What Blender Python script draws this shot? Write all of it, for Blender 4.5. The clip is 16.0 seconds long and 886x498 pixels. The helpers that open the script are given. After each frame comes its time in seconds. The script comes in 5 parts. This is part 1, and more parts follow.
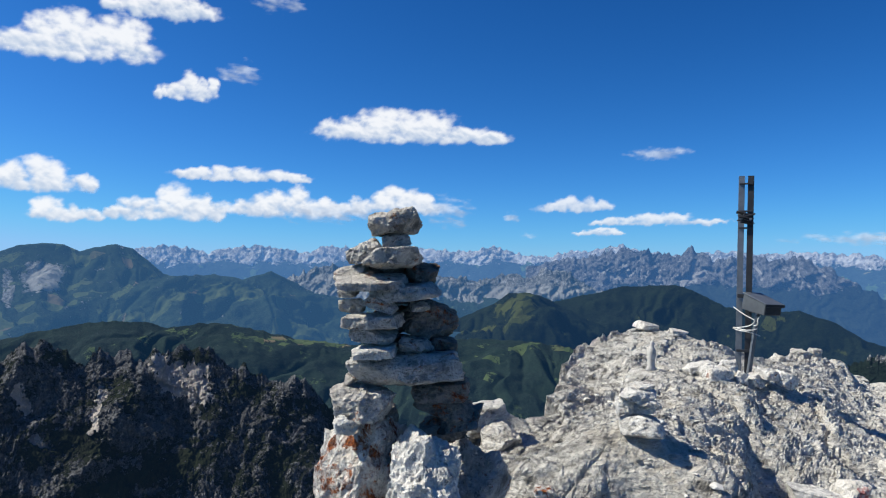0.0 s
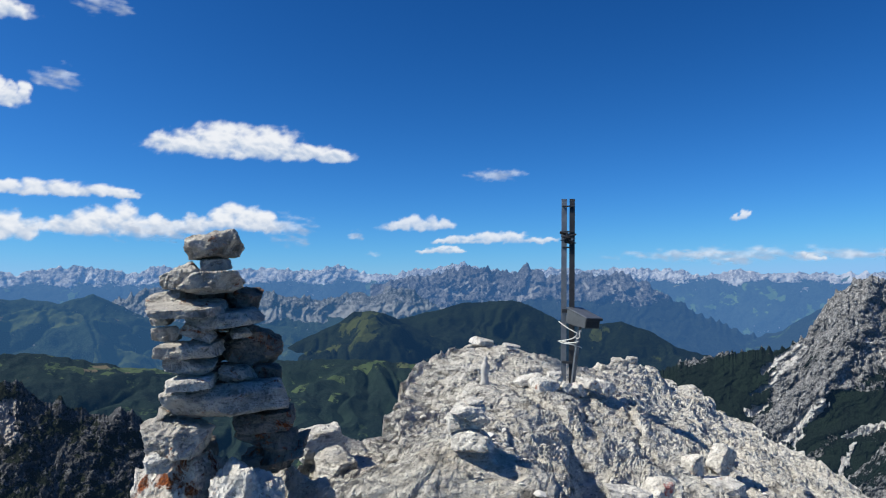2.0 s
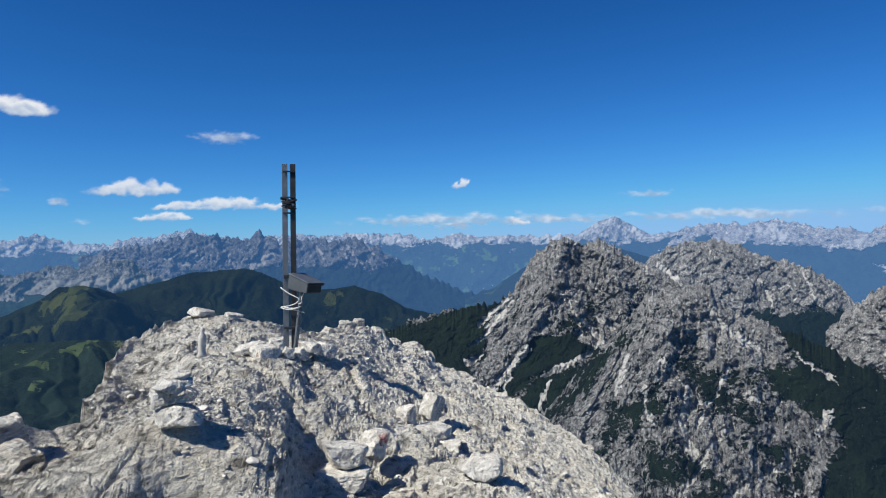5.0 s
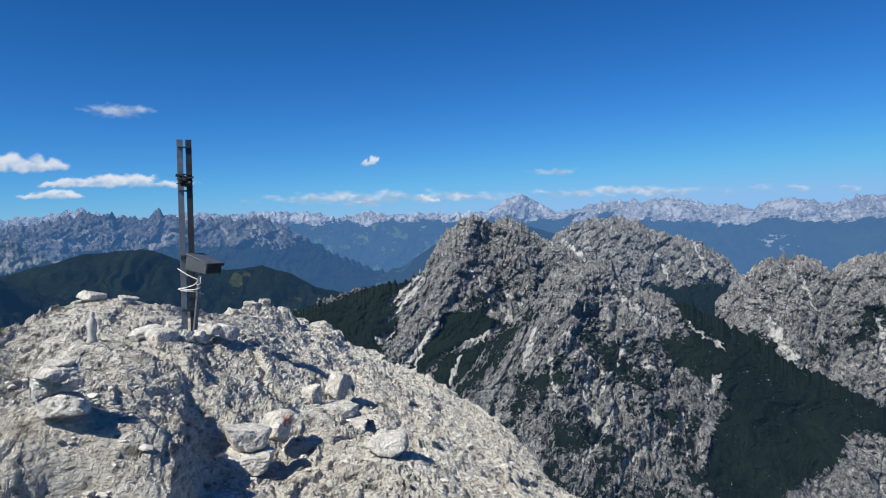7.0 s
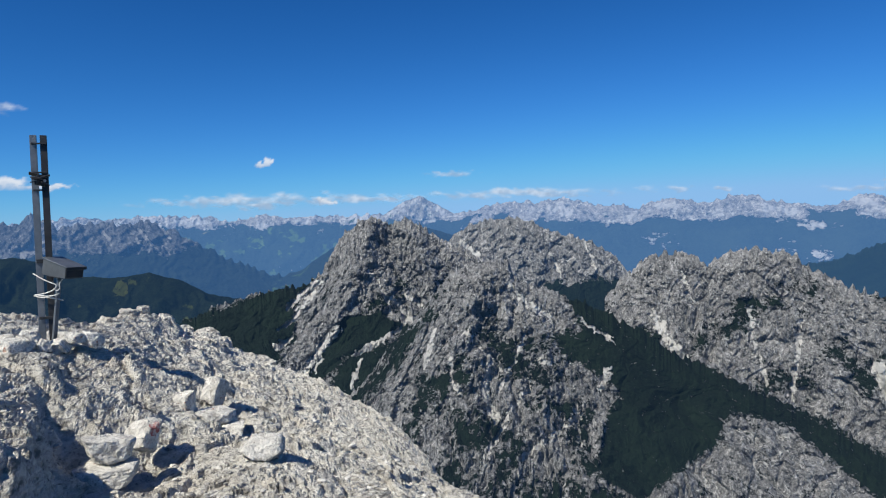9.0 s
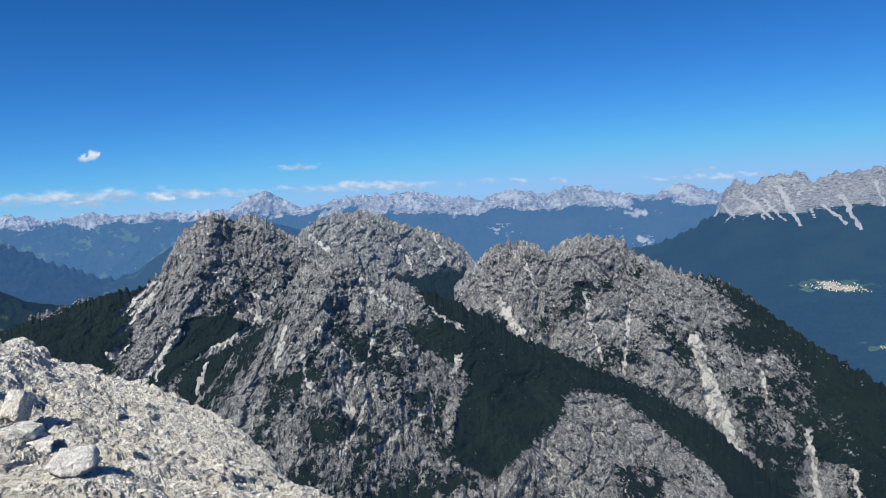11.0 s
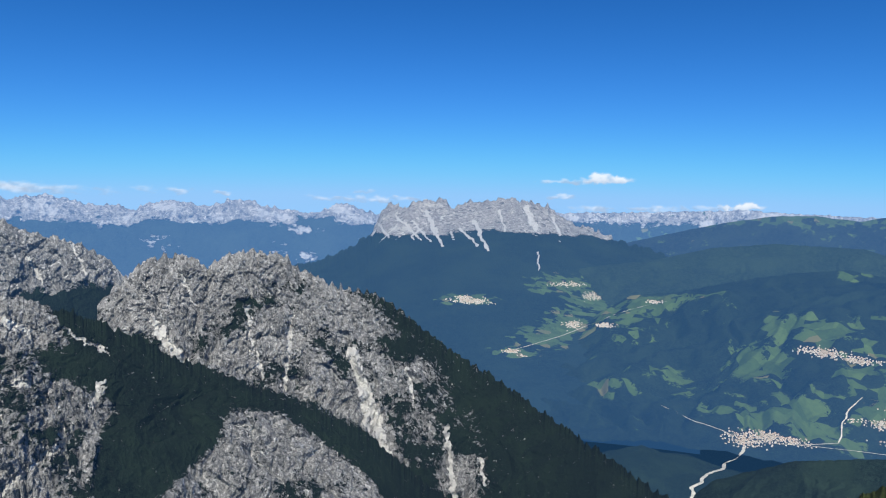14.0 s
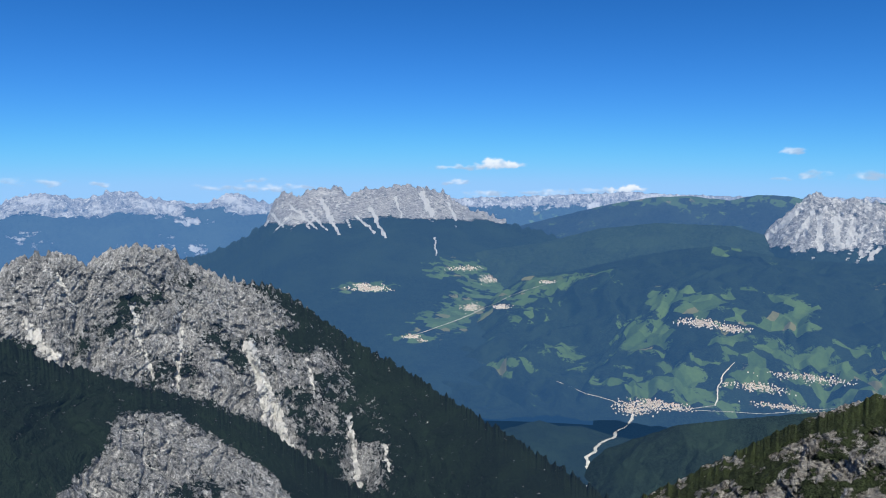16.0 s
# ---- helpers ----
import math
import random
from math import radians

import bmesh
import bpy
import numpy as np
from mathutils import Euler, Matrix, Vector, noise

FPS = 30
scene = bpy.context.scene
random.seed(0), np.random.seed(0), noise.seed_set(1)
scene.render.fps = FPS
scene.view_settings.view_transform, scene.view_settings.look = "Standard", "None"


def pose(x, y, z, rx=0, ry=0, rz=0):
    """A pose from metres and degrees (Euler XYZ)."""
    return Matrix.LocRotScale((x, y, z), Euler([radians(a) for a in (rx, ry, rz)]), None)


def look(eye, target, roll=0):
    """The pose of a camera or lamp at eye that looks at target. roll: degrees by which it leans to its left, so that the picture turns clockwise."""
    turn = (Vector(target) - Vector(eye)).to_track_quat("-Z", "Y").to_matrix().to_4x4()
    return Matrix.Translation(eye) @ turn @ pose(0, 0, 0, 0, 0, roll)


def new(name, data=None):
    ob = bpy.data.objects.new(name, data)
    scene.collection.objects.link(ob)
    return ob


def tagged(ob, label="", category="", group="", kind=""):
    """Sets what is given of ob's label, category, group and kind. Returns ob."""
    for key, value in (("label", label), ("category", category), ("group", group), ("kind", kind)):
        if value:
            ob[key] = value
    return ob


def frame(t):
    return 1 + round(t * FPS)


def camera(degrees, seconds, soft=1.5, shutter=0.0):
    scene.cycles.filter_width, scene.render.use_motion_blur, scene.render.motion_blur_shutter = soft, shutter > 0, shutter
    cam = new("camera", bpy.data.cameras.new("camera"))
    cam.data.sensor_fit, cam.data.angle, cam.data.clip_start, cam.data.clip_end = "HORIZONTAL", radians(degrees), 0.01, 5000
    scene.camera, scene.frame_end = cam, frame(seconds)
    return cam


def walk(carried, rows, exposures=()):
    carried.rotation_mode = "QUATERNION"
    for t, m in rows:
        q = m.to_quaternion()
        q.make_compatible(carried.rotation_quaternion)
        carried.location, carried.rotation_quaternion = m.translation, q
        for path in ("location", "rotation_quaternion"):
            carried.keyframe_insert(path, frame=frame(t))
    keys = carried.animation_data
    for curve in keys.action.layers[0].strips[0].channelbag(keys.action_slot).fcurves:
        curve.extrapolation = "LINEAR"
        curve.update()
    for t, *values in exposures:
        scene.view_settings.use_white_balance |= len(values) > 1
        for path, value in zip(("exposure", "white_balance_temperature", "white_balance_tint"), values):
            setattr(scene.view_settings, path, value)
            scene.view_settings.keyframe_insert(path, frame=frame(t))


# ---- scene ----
cam = camera(66.26, 16.0, soft=1.1)

# seconds, eye in metres, heading clockwise from +y, pitch, lean
PATH = [
    (0, 0.000, 0.000, 1.600, 0.86, -0.13, 0.23),
    (0.5, 0.026, -0.012, 1.594, 4.34, -0.57, 0.14),
    (1, 0.035, -0.006, 1.600, 9.35, 0.24, 0.12),
    (1.5, 0.043, -0.002, 1.609, 12.95, 0.84, -0.59),
    (2, 0.055, -0.008, 1.613, 13.92, 1.41, -0.28),
    (2.5, 0.075, -0.026, 1.615, 17.33, 1.97, -0.42),
    (3, 0.099, -0.032, 1.613, 21.48, 1.07, -0.43),
    (3.5, 0.110, -0.039, 1.606, 24.70, 0.15, -1.27),
    (4, 0.123, -0.056, 1.602, 29.14, -0.99, -1.58),
    (6.5, 0.163, -0.087, 1.616, 42.07, -2.54, -0.58),
    (7, 0.172, -0.104, 1.606, 43.59, -3.70, -1.16),
    (7.5, 0.185, -0.110, 1.574, 44.47, -3.66, -2.25),
    (8, 0.216, -0.152, 1.579, 46.37, -4.29, -2.00),
    (8.5, 0.248, -0.190, 1.577, 48.75, -3.88, -2.05),
    (9, 0.269, -0.228, 1.568, 52.10, -3.73, -1.60),
    (11.5, 0.352, -0.376, 1.532, 67.89, -4.44, -1.44),
    (12, 0.365, -0.399, 1.526, 72.16, -3.94, -0.09),
    (12.5, 0.375, -0.417, 1.521, 79.65, -4.47, -0.39),
    (13, 0.383, -0.431, 1.518, 85.91, -4.16, 0.08),
    (13.5, 0.390, -0.442, 1.515, 89.56, -3.76, 0.45),
    (14, 0.395, -0.452, 1.513, 92.60, -3.76, 0.87),
    (14.5, 0.400, -0.459, 1.511, 96.19, -3.39, 0.48),
    (15, 0.403, -0.466, 1.509, 97.57, -3.69, 0.48),
    (15.5, 0.407, -0.472, 1.508, 99.26, -4.22, -0.32),
    (16, 0.410, -0.477, 1.506, 101.27, -4.84, -0.28),
]


def heading(eye, az, pitch, lean):
    a, p = radians(az), radians(pitch)
    way = Vector((math.sin(a) * math.cos(p), math.cos(a) * math.cos(p), math.sin(p)))
    return look(eye, Vector(eye) + way, lean)


walk(cam, [(t, heading((x, y, z), az, pitch, lean)) for t, x, y, z, az, pitch, lean in PATH], [(0, 0.53), (3.5, 0.40), (9, 0.37), (12, 0.53), (16, 0.61)])

# ---------------------------------------------------------------- light
EYE = 1.6
SUN_AZ, SUN_EL = -88.0, 48.0

world = bpy.data.worlds.new("world")
scene.world = world
world.use_nodes = True
wn = world.node_tree.nodes
wl = world.node_tree.links
sky = wn.new("ShaderNodeTexSky")
sky.sky_type = "NISHITA"
sky.sun_disc = False
sky.sun_elevation = radians(SUN_EL)
sky.sun_rotation = radians(SUN_AZ)
sky.altitude = 2500
sky.air_density = 1.0
sky.dust_density = 2.6
sky.ozone_density = 3.0
way = wn.new("ShaderNodeTexCoord")
lift = wn.new("ShaderNodeMapping")
lift.inputs["Location"].default_value = (0, 0, 0.05)
wl.new(way.outputs["Generated"], lift.inputs["Vector"])
wl.new(lift.outputs[0], sky.inputs[0])
split, join = wn.new("ShaderNodeSeparateColor"), wn.new("ShaderNodeCombineColor")
wl.new(sky.outputs[0], split.inputs[0])
for band, (power, share, most, soft_k) in enumerate(((2.0, 0.112, 2.4, 0.7), (1.45, 0.40, 4.6, 1.5), (1.3, 0.68, 7.6, 3.0))):
    bend, scale, cap = wn.new("ShaderNodeMath"), wn.new("ShaderNodeMath"), wn.new("ShaderNodeMath")
    bend.operation, scale.operation, cap.operation = "POWER", "MULTIPLY", "SMOOTH_MIN"
    bend.inputs[1].default_value, scale.inputs[1].default_value = power, share
    cap.inputs[1].default_value, cap.inputs[2].default_value = most, soft_k
    wl.new(split.outputs[band], bend.inputs[0])
    wl.new(bend.outputs[0], scale.inputs[0])
    wl.new(scale.outputs[0], cap.inputs[0])
    wl.new(cap.outputs[0], join.inputs[band])
wl.new(join.outputs[0], wn["Background"].inputs[0])
wn["Background"].inputs[1].default_value = 0.084

sun = new("sun", bpy.data.lights.new("sun", "SUN"))
sun.data.energy = 5.0
sun.data.angle = radians(0.5)
sun.data.color = (1.0, 0.955, 0.83)
_a, _e = radians(SUN_AZ), radians(SUN_EL)
SUN_WAY = Vector((math.sin(_a) * math.cos(_e), math.cos(_a) * math.cos(_e), math.sin(_e)))
sun.matrix_world = look(SUN_WAY * 50, (0, 0, 0))

# ---------------------------------------------------------------- noise
_rs = np.random.RandomState(7)
PERM = np.concatenate([_rs.permutation(256)] * 3)
GRAD = np.stack([np.cos(np.arange(256) * 2.399), np.sin(np.arange(256) * 2.399)], -1)


def perlin(x, y):
    xi, yi = np.floor(x).astype(np.int64), np.floor(y).astype(np.int64)
    fx, fy = x - xi, y - yi
    xi, yi = xi & 255, yi & 255
    u, v = fx * fx * fx * (fx * (fx * 6 - 15) + 10), fy * fy * fy * (fy * (fy * 6 - 15) + 10)

    def corner(i, j):
        g = GRAD[PERM[PERM[(xi + i) & 255] + ((yi + j) & 255)]]
        return g[..., 0] * (fx - i) + g[..., 1] * (fy - j)

    a, b, c, d = corner(0, 0), corner(1, 0), corner(0, 1), corner(1, 1)
    return 1.5 * ((a + (b - a) * u) + ((c + (d - c) * u) - (a + (b - a) * u)) * v)


def fbm(x, y, octaves=5, gain=0.5):
    s, amp = 0, 1.0
    for k in range(octaves):
        s = s + amp * perlin(x * 2.03**k + 17.3 * k, y * 2.03**k - 9.1 * k)
        amp *= gain
    return s


def ridged(x, y, octaves=5, gain=0.55):
    s, amp, w = 0, 1.0, 1.0
    for k in range(octaves):
        n = 1 - np.abs(perlin(x * 2.07**k + 31.7 * k, y * 2.07**k + 5.9 * k)) * 1.6
        n = np.clip(n, 0, 1) ** 2
        s = s + amp * n * w
        w = np.clip(n * 1.6, 0, 1)
        amp *= gain
    return s


def cells(x, y, seed):
    """Random cells: the offset from the nearest seed point, how far the border is, and three chances of the cell."""
    xi, yi = np.floor(x).astype(np.int64), np.floor(y).astype(np.int64)
    d1, d2 = np.full(x.shape, 9.0), np.full(x.shape, 9.0)
    bx, by, key = np.zeros(x.shape), np.zeros(x.shape), np.zeros(x.shape, np.int64)
    for i in (-1, 0, 1):
        for j in (-1, 0, 1):
            k = PERM[PERM[(xi + i + seed) & 255] + ((yi + j) & 255)]
            ox, oy = xi + i + (k * 0.618034) % 1.0 - x, yi + j + (k * 0.754878) % 1.0 - y
            d = np.hypot(ox, oy)
            new1 = d < d1
            d2 = np.where(new1, d1, np.minimum(d2, d))
            bx, by, key = np.where(new1, ox, bx), np.where(new1, oy, by), np.where(new1, k, key)
            d1 = np.where(new1, d, d1)
    return bx, by, d2 - d1, (key * 0.381966) % 1.0, (key * 0.569840) % 1.0, (key * 0.276393) % 1.0


def smooth(a, b, x):
    t = np.clip((x - a) / (b - a), 0, 1)
    return t * t * (3 - 2 * t)


# ---------------------------------------------------------------- meshes
def grid_mesh(name, x, y, z, attrs=None, wrap=False, smooth_faces=True):
    """A mesh from a grid of places, smooth shaded, with values per corner of the grid."""
    n, m = x.shape
    me = bpy.data.meshes.new(name)
    co = np.stack([x, y, z], -1).reshape(-1, 3).astype(np.float32)
    i = np.arange(n * m).reshape(n, m)
    if wrap:
        i = np.concatenate([i, i[:1]], 0)
    q = np.stack([i[:-1, :-1], i[1:, :-1], i[1:, 1:], i[:-1, 1:]], -1).reshape(-1, 4)
    me.vertices.add(len(co))
    me.vertices.foreach_set("co", co.ravel())
    me.loops.add(q.size)
    me.loops.foreach_set("vertex_index", q.ravel().astype(np.int32))
    me.polygons.add(len(q))
    me.polygons.foreach_set("loop_start", np.arange(0, q.size, 4, dtype=np.int32))
    me.polygons.foreach_set("use_smooth", np.full(len(q), smooth_faces))
    for key, val in (attrs or {}).items():
        at = me.attributes.new(key, "FLOAT", "POINT")
        at.data.foreach_set("value", np.broadcast_to(val, x.shape).astype(np.float32).ravel())
    me.update()
    me.validate()
    return me


def part(name, bm, material, parent=None, label=""):
    me = bpy.data.meshes.new(name)
    bm.to_mesh(me)
    bm.free()
    me.materials.append(material)
    ob = new(name, me)
    if parent:
        ob.parent = parent
    return tagged(ob, label)


# ---------------------------------------------------------------- materials
class Nodes:
    """A small writer of node materials."""

    def __init__(self, name):
        self.mat = bpy.data.materials.new(name)
        self.mat.use_nodes = True
        self.t = self.mat.node_tree
        self.t.nodes.clear()
        self.out = self.t.nodes.new("ShaderNodeOutputMaterial")

    def add(self, kind, ins=(), **props):
        n = self.t.nodes.new("ShaderNode" + kind)
        for k, v in props.items():
            if k == "operation":
                n.operation = v
            elif k == "blend_type":
                n.blend_type = v
            elif k == "data_type":
                n.data_type = v
            elif k == "attribute_name":
                n.attribute_name = v
            elif k == "noise_type":
                n.noise_type = v
            elif k == "feature":
                n.feature = v
        for k, v in dict(ins).items():
            self.put(n.inputs[k], v)
        return n

    def put(self, sock, v):
        if isinstance(v, bpy.types.NodeSocket):
            self.t.links.new(v, sock)
        elif isinstance(v, (tuple, list)) and len(v) == 3 and len(sock.default_value) == 4:
            sock.default_value = (*v, 1)
        else:
            sock.default_value = v

    def math(self, op, a, b=0.0, c=0.0):
        return self.add("Math", {0: a, 1: b, 2: c}, operation=op).outputs[0]

    def place(self, scale=(1, 1, 1)):
        g = self.add("NewGeometry")
        m = self.add("Mapping", {"Vector": g.outputs["Position"], "Scale": scale})
        return m.outputs[0]

    def local(self, scale=(1, 1, 1)):
        g = self.add("TexCoord")
        r = self.add("ObjectInfo")
        m = self.add("Mapping", {"Vector": g.outputs["Object"], "Scale": scale, "Location": self.add("CombineXYZ", {0: self.math("MULTIPLY", r.outputs["Random"], 40.0), 1: self.math("MULTIPLY", r.outputs["Random"], 17.0)}).outputs[0]})
        return m.outputs[0]

    def noise(self, vec, scale, detail=6, rough=0.6, distort=0.0):
        return self.add("TexNoise", {"Vector": vec, "Scale": scale, "Detail": detail, "Roughness": rough, "Distortion": distort}).outputs[0]

    def rift(self, vec, scale, detail=6, rough=0.6, distort=0.0):
        return self.add("TexNoise", {"Vector": vec, "Scale": scale, "Detail": detail, "Roughness": rough, "Distortion": distort, "Offset": 0.9, "Gain": 2.0}, noise_type="RIDGED_MULTIFRACTAL").outputs[0]

    def ramp(self, x, lo, hi):
        n = self.add("MapRange", {0: x, 1: lo, 2: hi, 3: 0.0, 4: 1.0})
        n.interpolation_type = "SMOOTHSTEP"
        return n.outputs[0]

    def mix(self, f, a, b):
        n = self.add("Mix", data_type="RGBA")
        self.put(n.inputs[0], f)
        self.put(n.inputs[6], a)
        self.put(n.inputs[7], b)
        return n.outputs[2]

    def attr(self, name):
        return self.add("Attribute", attribute_name=name).outputs["Fac"]

    def bump(self, h, dist, strength=1.0, normal=None):
        ins = {"Height": h, "Distance": dist, "Strength": strength}
        if normal:
            ins["Normal"] = normal
        return self.add("Bump", ins).outputs[0]

    def surface(self, color, rough=0.9, normal=None, metal=0.0, spec=0.2, haze_glow=None):
        b = self.add("BsdfPrincipled", {"Base Color": color, "Roughness": rough, "Metallic": metal, "Specular IOR Level": spec})
        if normal:
            self.put(b.inputs["Normal"], normal)
        end = b.outputs[0]
        # a fixed share of blue emission stands in for aerial haze
        if haze_glow:
            share, tint = haze_glow
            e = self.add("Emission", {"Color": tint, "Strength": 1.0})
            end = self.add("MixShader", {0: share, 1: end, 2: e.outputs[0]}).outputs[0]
        self.t.links.new(end, self.out.inputs[0])
        return self.mat


def mountain_mat(name, rock, dark, green, meadow, scree, size, haze_glow=None, fields=40.0):
    """Rock, wood, meadow and scree by the cover values of the land; size: metres of the coarse grain; blue haze is
    painted on as emission.
    """
    n = Nodes(name)
    p = n.place()
    big = n.noise(p, 0.6 / size, 6, 0.6, 0.3)
    fine = n.noise(p, 11.0 / size, 5, 0.75)
    edge = n.math("SUBTRACT", n.noise(p, 3.0 / size, 7, 0.75), 0.5)
    rc = n.mix(n.ramp(big, 0.38, 0.62), [0.5 * (a + b) for a, b in zip(rock, dark)], rock)
    # low grain and rifts darkened, high grain lightened, in step with the bump
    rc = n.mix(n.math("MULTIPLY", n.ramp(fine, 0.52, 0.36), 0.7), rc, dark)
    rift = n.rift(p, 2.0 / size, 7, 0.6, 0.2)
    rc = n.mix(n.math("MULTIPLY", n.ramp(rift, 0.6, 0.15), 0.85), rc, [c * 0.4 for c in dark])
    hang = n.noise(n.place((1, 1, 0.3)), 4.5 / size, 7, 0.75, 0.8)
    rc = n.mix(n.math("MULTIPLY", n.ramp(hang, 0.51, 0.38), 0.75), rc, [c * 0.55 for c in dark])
    rc = n.mix(n.math("MULTIPLY", n.ramp(hang, 0.53, 0.63), 0.8), rc, [min(1, c * 1.85) for c in rock])
    rc = n.mix(n.math("MULTIPLY", n.ramp(fine, 0.52, 0.66), 0.6), rc, [min(1, c * 1.5) for c in rock])
    sm = n.ramp(n.math("MULTIPLY_ADD", edge, 0.9, n.attr("scree")), 0.42, 0.62)
    rc = n.mix(n.math("MULTIPLY", sm, 0.9), rc, scree)
    tree = n.noise(p, 26.0 / size, 3, 0.6)
    wide = n.noise(p, 0.35 / size, 5, 0.65)
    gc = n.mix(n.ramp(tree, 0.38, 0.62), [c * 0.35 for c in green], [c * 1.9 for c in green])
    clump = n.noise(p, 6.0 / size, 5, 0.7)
    # shade in the gaps between tree clumps is put into the colour
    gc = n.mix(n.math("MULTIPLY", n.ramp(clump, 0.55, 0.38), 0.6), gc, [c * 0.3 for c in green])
    gc = n.mix(n.math("MULTIPLY", n.ramp(wide, 0.40, 0.68), 0.65), gc, [c * k for c, k in zip(green, (1.8, 1.75, 1.45))])
    gm = n.ramp(n.math("MULTIPLY_ADD", edge, 1.9, n.attr("green")), 0.45, 0.56)
    c = n.mix(gm, rc, gc)
    cell = n.add("TexVoronoi", {"Vector": n.place((1, 1, 0.5)), "Scale": 1.0 / fields, "Randomness": 1.0})
    plot = n.add("SeparateColor", {0: cell.outputs["Color"]})
    chance = n.math("MULTIPLY_ADD", n.math("SUBTRACT", plot.outputs[0], 0.5), 0.75, n.math("MULTIPLY_ADD", edge, 0.8, n.attr("meadow")))
    mm = n.ramp(chance, 0.49, 0.53)
    mc = n.mix(n.math("MULTIPLY_ADD", n.noise(p, 5.0 / size, 4), 0.5, n.math("MULTIPLY", plot.outputs[1], 0.5)), [k * 0.55 for k in meadow], [meadow[0] * 1.7, meadow[1] * 1.4, meadow[2] * 1.5])
    mc = n.mix(n.ramp(plot.outputs[2], 0.92, 0.94), mc, [meadow[0] * 2.6, meadow[1] * 1.3, meadow[2] * 2.0])
    c = n.mix(mm, c, mc)
    bare = n.math("MULTIPLY_ADD", gm, -0.8, 1.0)
    h = n.math("ADD", n.math("MULTIPLY", n.math("MULTIPLY_ADD", fine, 0.6, n.math("MULTIPLY", rift, 0.5)), bare), n.math("MULTIPLY_ADD", clump, 0.5, n.math("MULTIPLY", tree, 0.25)))
    nor = n.bump(h, size * 0.25, 0.9)
    return n.surface(c, 0.95, nor, spec=0.1, haze_glow=haze_glow)


HAZE = (0.03, 0.105, 0.30)
ROCK = (0.34, 0.338, 0.336)
ROCKD = (0.11, 0.113, 0.118)
FOREST = (0.006, 0.0112, 0.0078)
MEADOW = (0.075, 0.14, 0.036)
SCREE = (0.64, 0.63, 0.61)
# share and tint in brackets: haze painted as emission, stronger for farther land
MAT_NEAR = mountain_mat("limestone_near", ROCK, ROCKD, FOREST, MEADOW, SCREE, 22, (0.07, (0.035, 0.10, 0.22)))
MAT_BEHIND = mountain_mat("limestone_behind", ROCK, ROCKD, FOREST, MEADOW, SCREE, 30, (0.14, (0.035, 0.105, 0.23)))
# crag limestone: the shade of its face is put into a darker base colour
MAT_CRAG = mountain_mat("limestone_painted_shade", (0.135, 0.137, 0.142), (0.06, 0.062, 0.066), (0.012, 0.016, 0.009), MEADOW, (0.55, 0.50, 0.45), 14, (0.10, (0.014, 0.036, 0.08)))
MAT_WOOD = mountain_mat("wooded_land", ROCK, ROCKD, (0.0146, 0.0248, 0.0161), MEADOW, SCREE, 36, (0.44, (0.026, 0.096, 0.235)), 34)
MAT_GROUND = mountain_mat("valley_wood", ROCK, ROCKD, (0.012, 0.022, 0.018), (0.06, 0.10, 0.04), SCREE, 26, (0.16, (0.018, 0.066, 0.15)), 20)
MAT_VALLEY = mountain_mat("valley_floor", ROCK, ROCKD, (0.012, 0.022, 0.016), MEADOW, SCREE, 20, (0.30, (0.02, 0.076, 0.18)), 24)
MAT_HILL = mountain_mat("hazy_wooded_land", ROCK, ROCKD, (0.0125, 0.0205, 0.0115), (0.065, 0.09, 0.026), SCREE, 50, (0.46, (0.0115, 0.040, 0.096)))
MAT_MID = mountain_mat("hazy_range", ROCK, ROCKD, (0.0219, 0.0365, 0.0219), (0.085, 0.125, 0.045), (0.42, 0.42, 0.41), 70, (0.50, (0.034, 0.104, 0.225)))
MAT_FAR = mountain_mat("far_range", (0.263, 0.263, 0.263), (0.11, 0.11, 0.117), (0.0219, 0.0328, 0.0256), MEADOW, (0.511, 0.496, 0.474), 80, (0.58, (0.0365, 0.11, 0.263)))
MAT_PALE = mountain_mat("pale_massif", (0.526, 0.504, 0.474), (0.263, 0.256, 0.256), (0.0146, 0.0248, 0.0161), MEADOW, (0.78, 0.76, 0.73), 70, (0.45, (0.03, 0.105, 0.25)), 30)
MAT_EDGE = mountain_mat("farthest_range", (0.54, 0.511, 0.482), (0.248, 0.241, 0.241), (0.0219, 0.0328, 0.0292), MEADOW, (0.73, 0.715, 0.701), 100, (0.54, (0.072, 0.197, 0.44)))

LAND = {}


def polar(az, r):
    a = np.radians(az)
    return np.sin(a) * r, np.cos(a) * r


def spread(H, n, m):
    """A grid drawn out to n by m places."""
    i, j = np.linspace(0, H.shape[0] - 1, n), np.linspace(0, H.shape[1] - 1, m)
    a, b = np.minimum(i.astype(int), H.shape[0] - 2), np.minimum(j.astype(int), H.shape[1] - 2)
    u, v = (i - a)[:, None], (j - b)[None, :]
    return (H[a][:, b] * (1 - u) + H[a + 1][:, b] * u) * (1 - v) + (H[a][:, b + 1] * (1 - u) + H[a + 1][:, b + 1] * u) * v


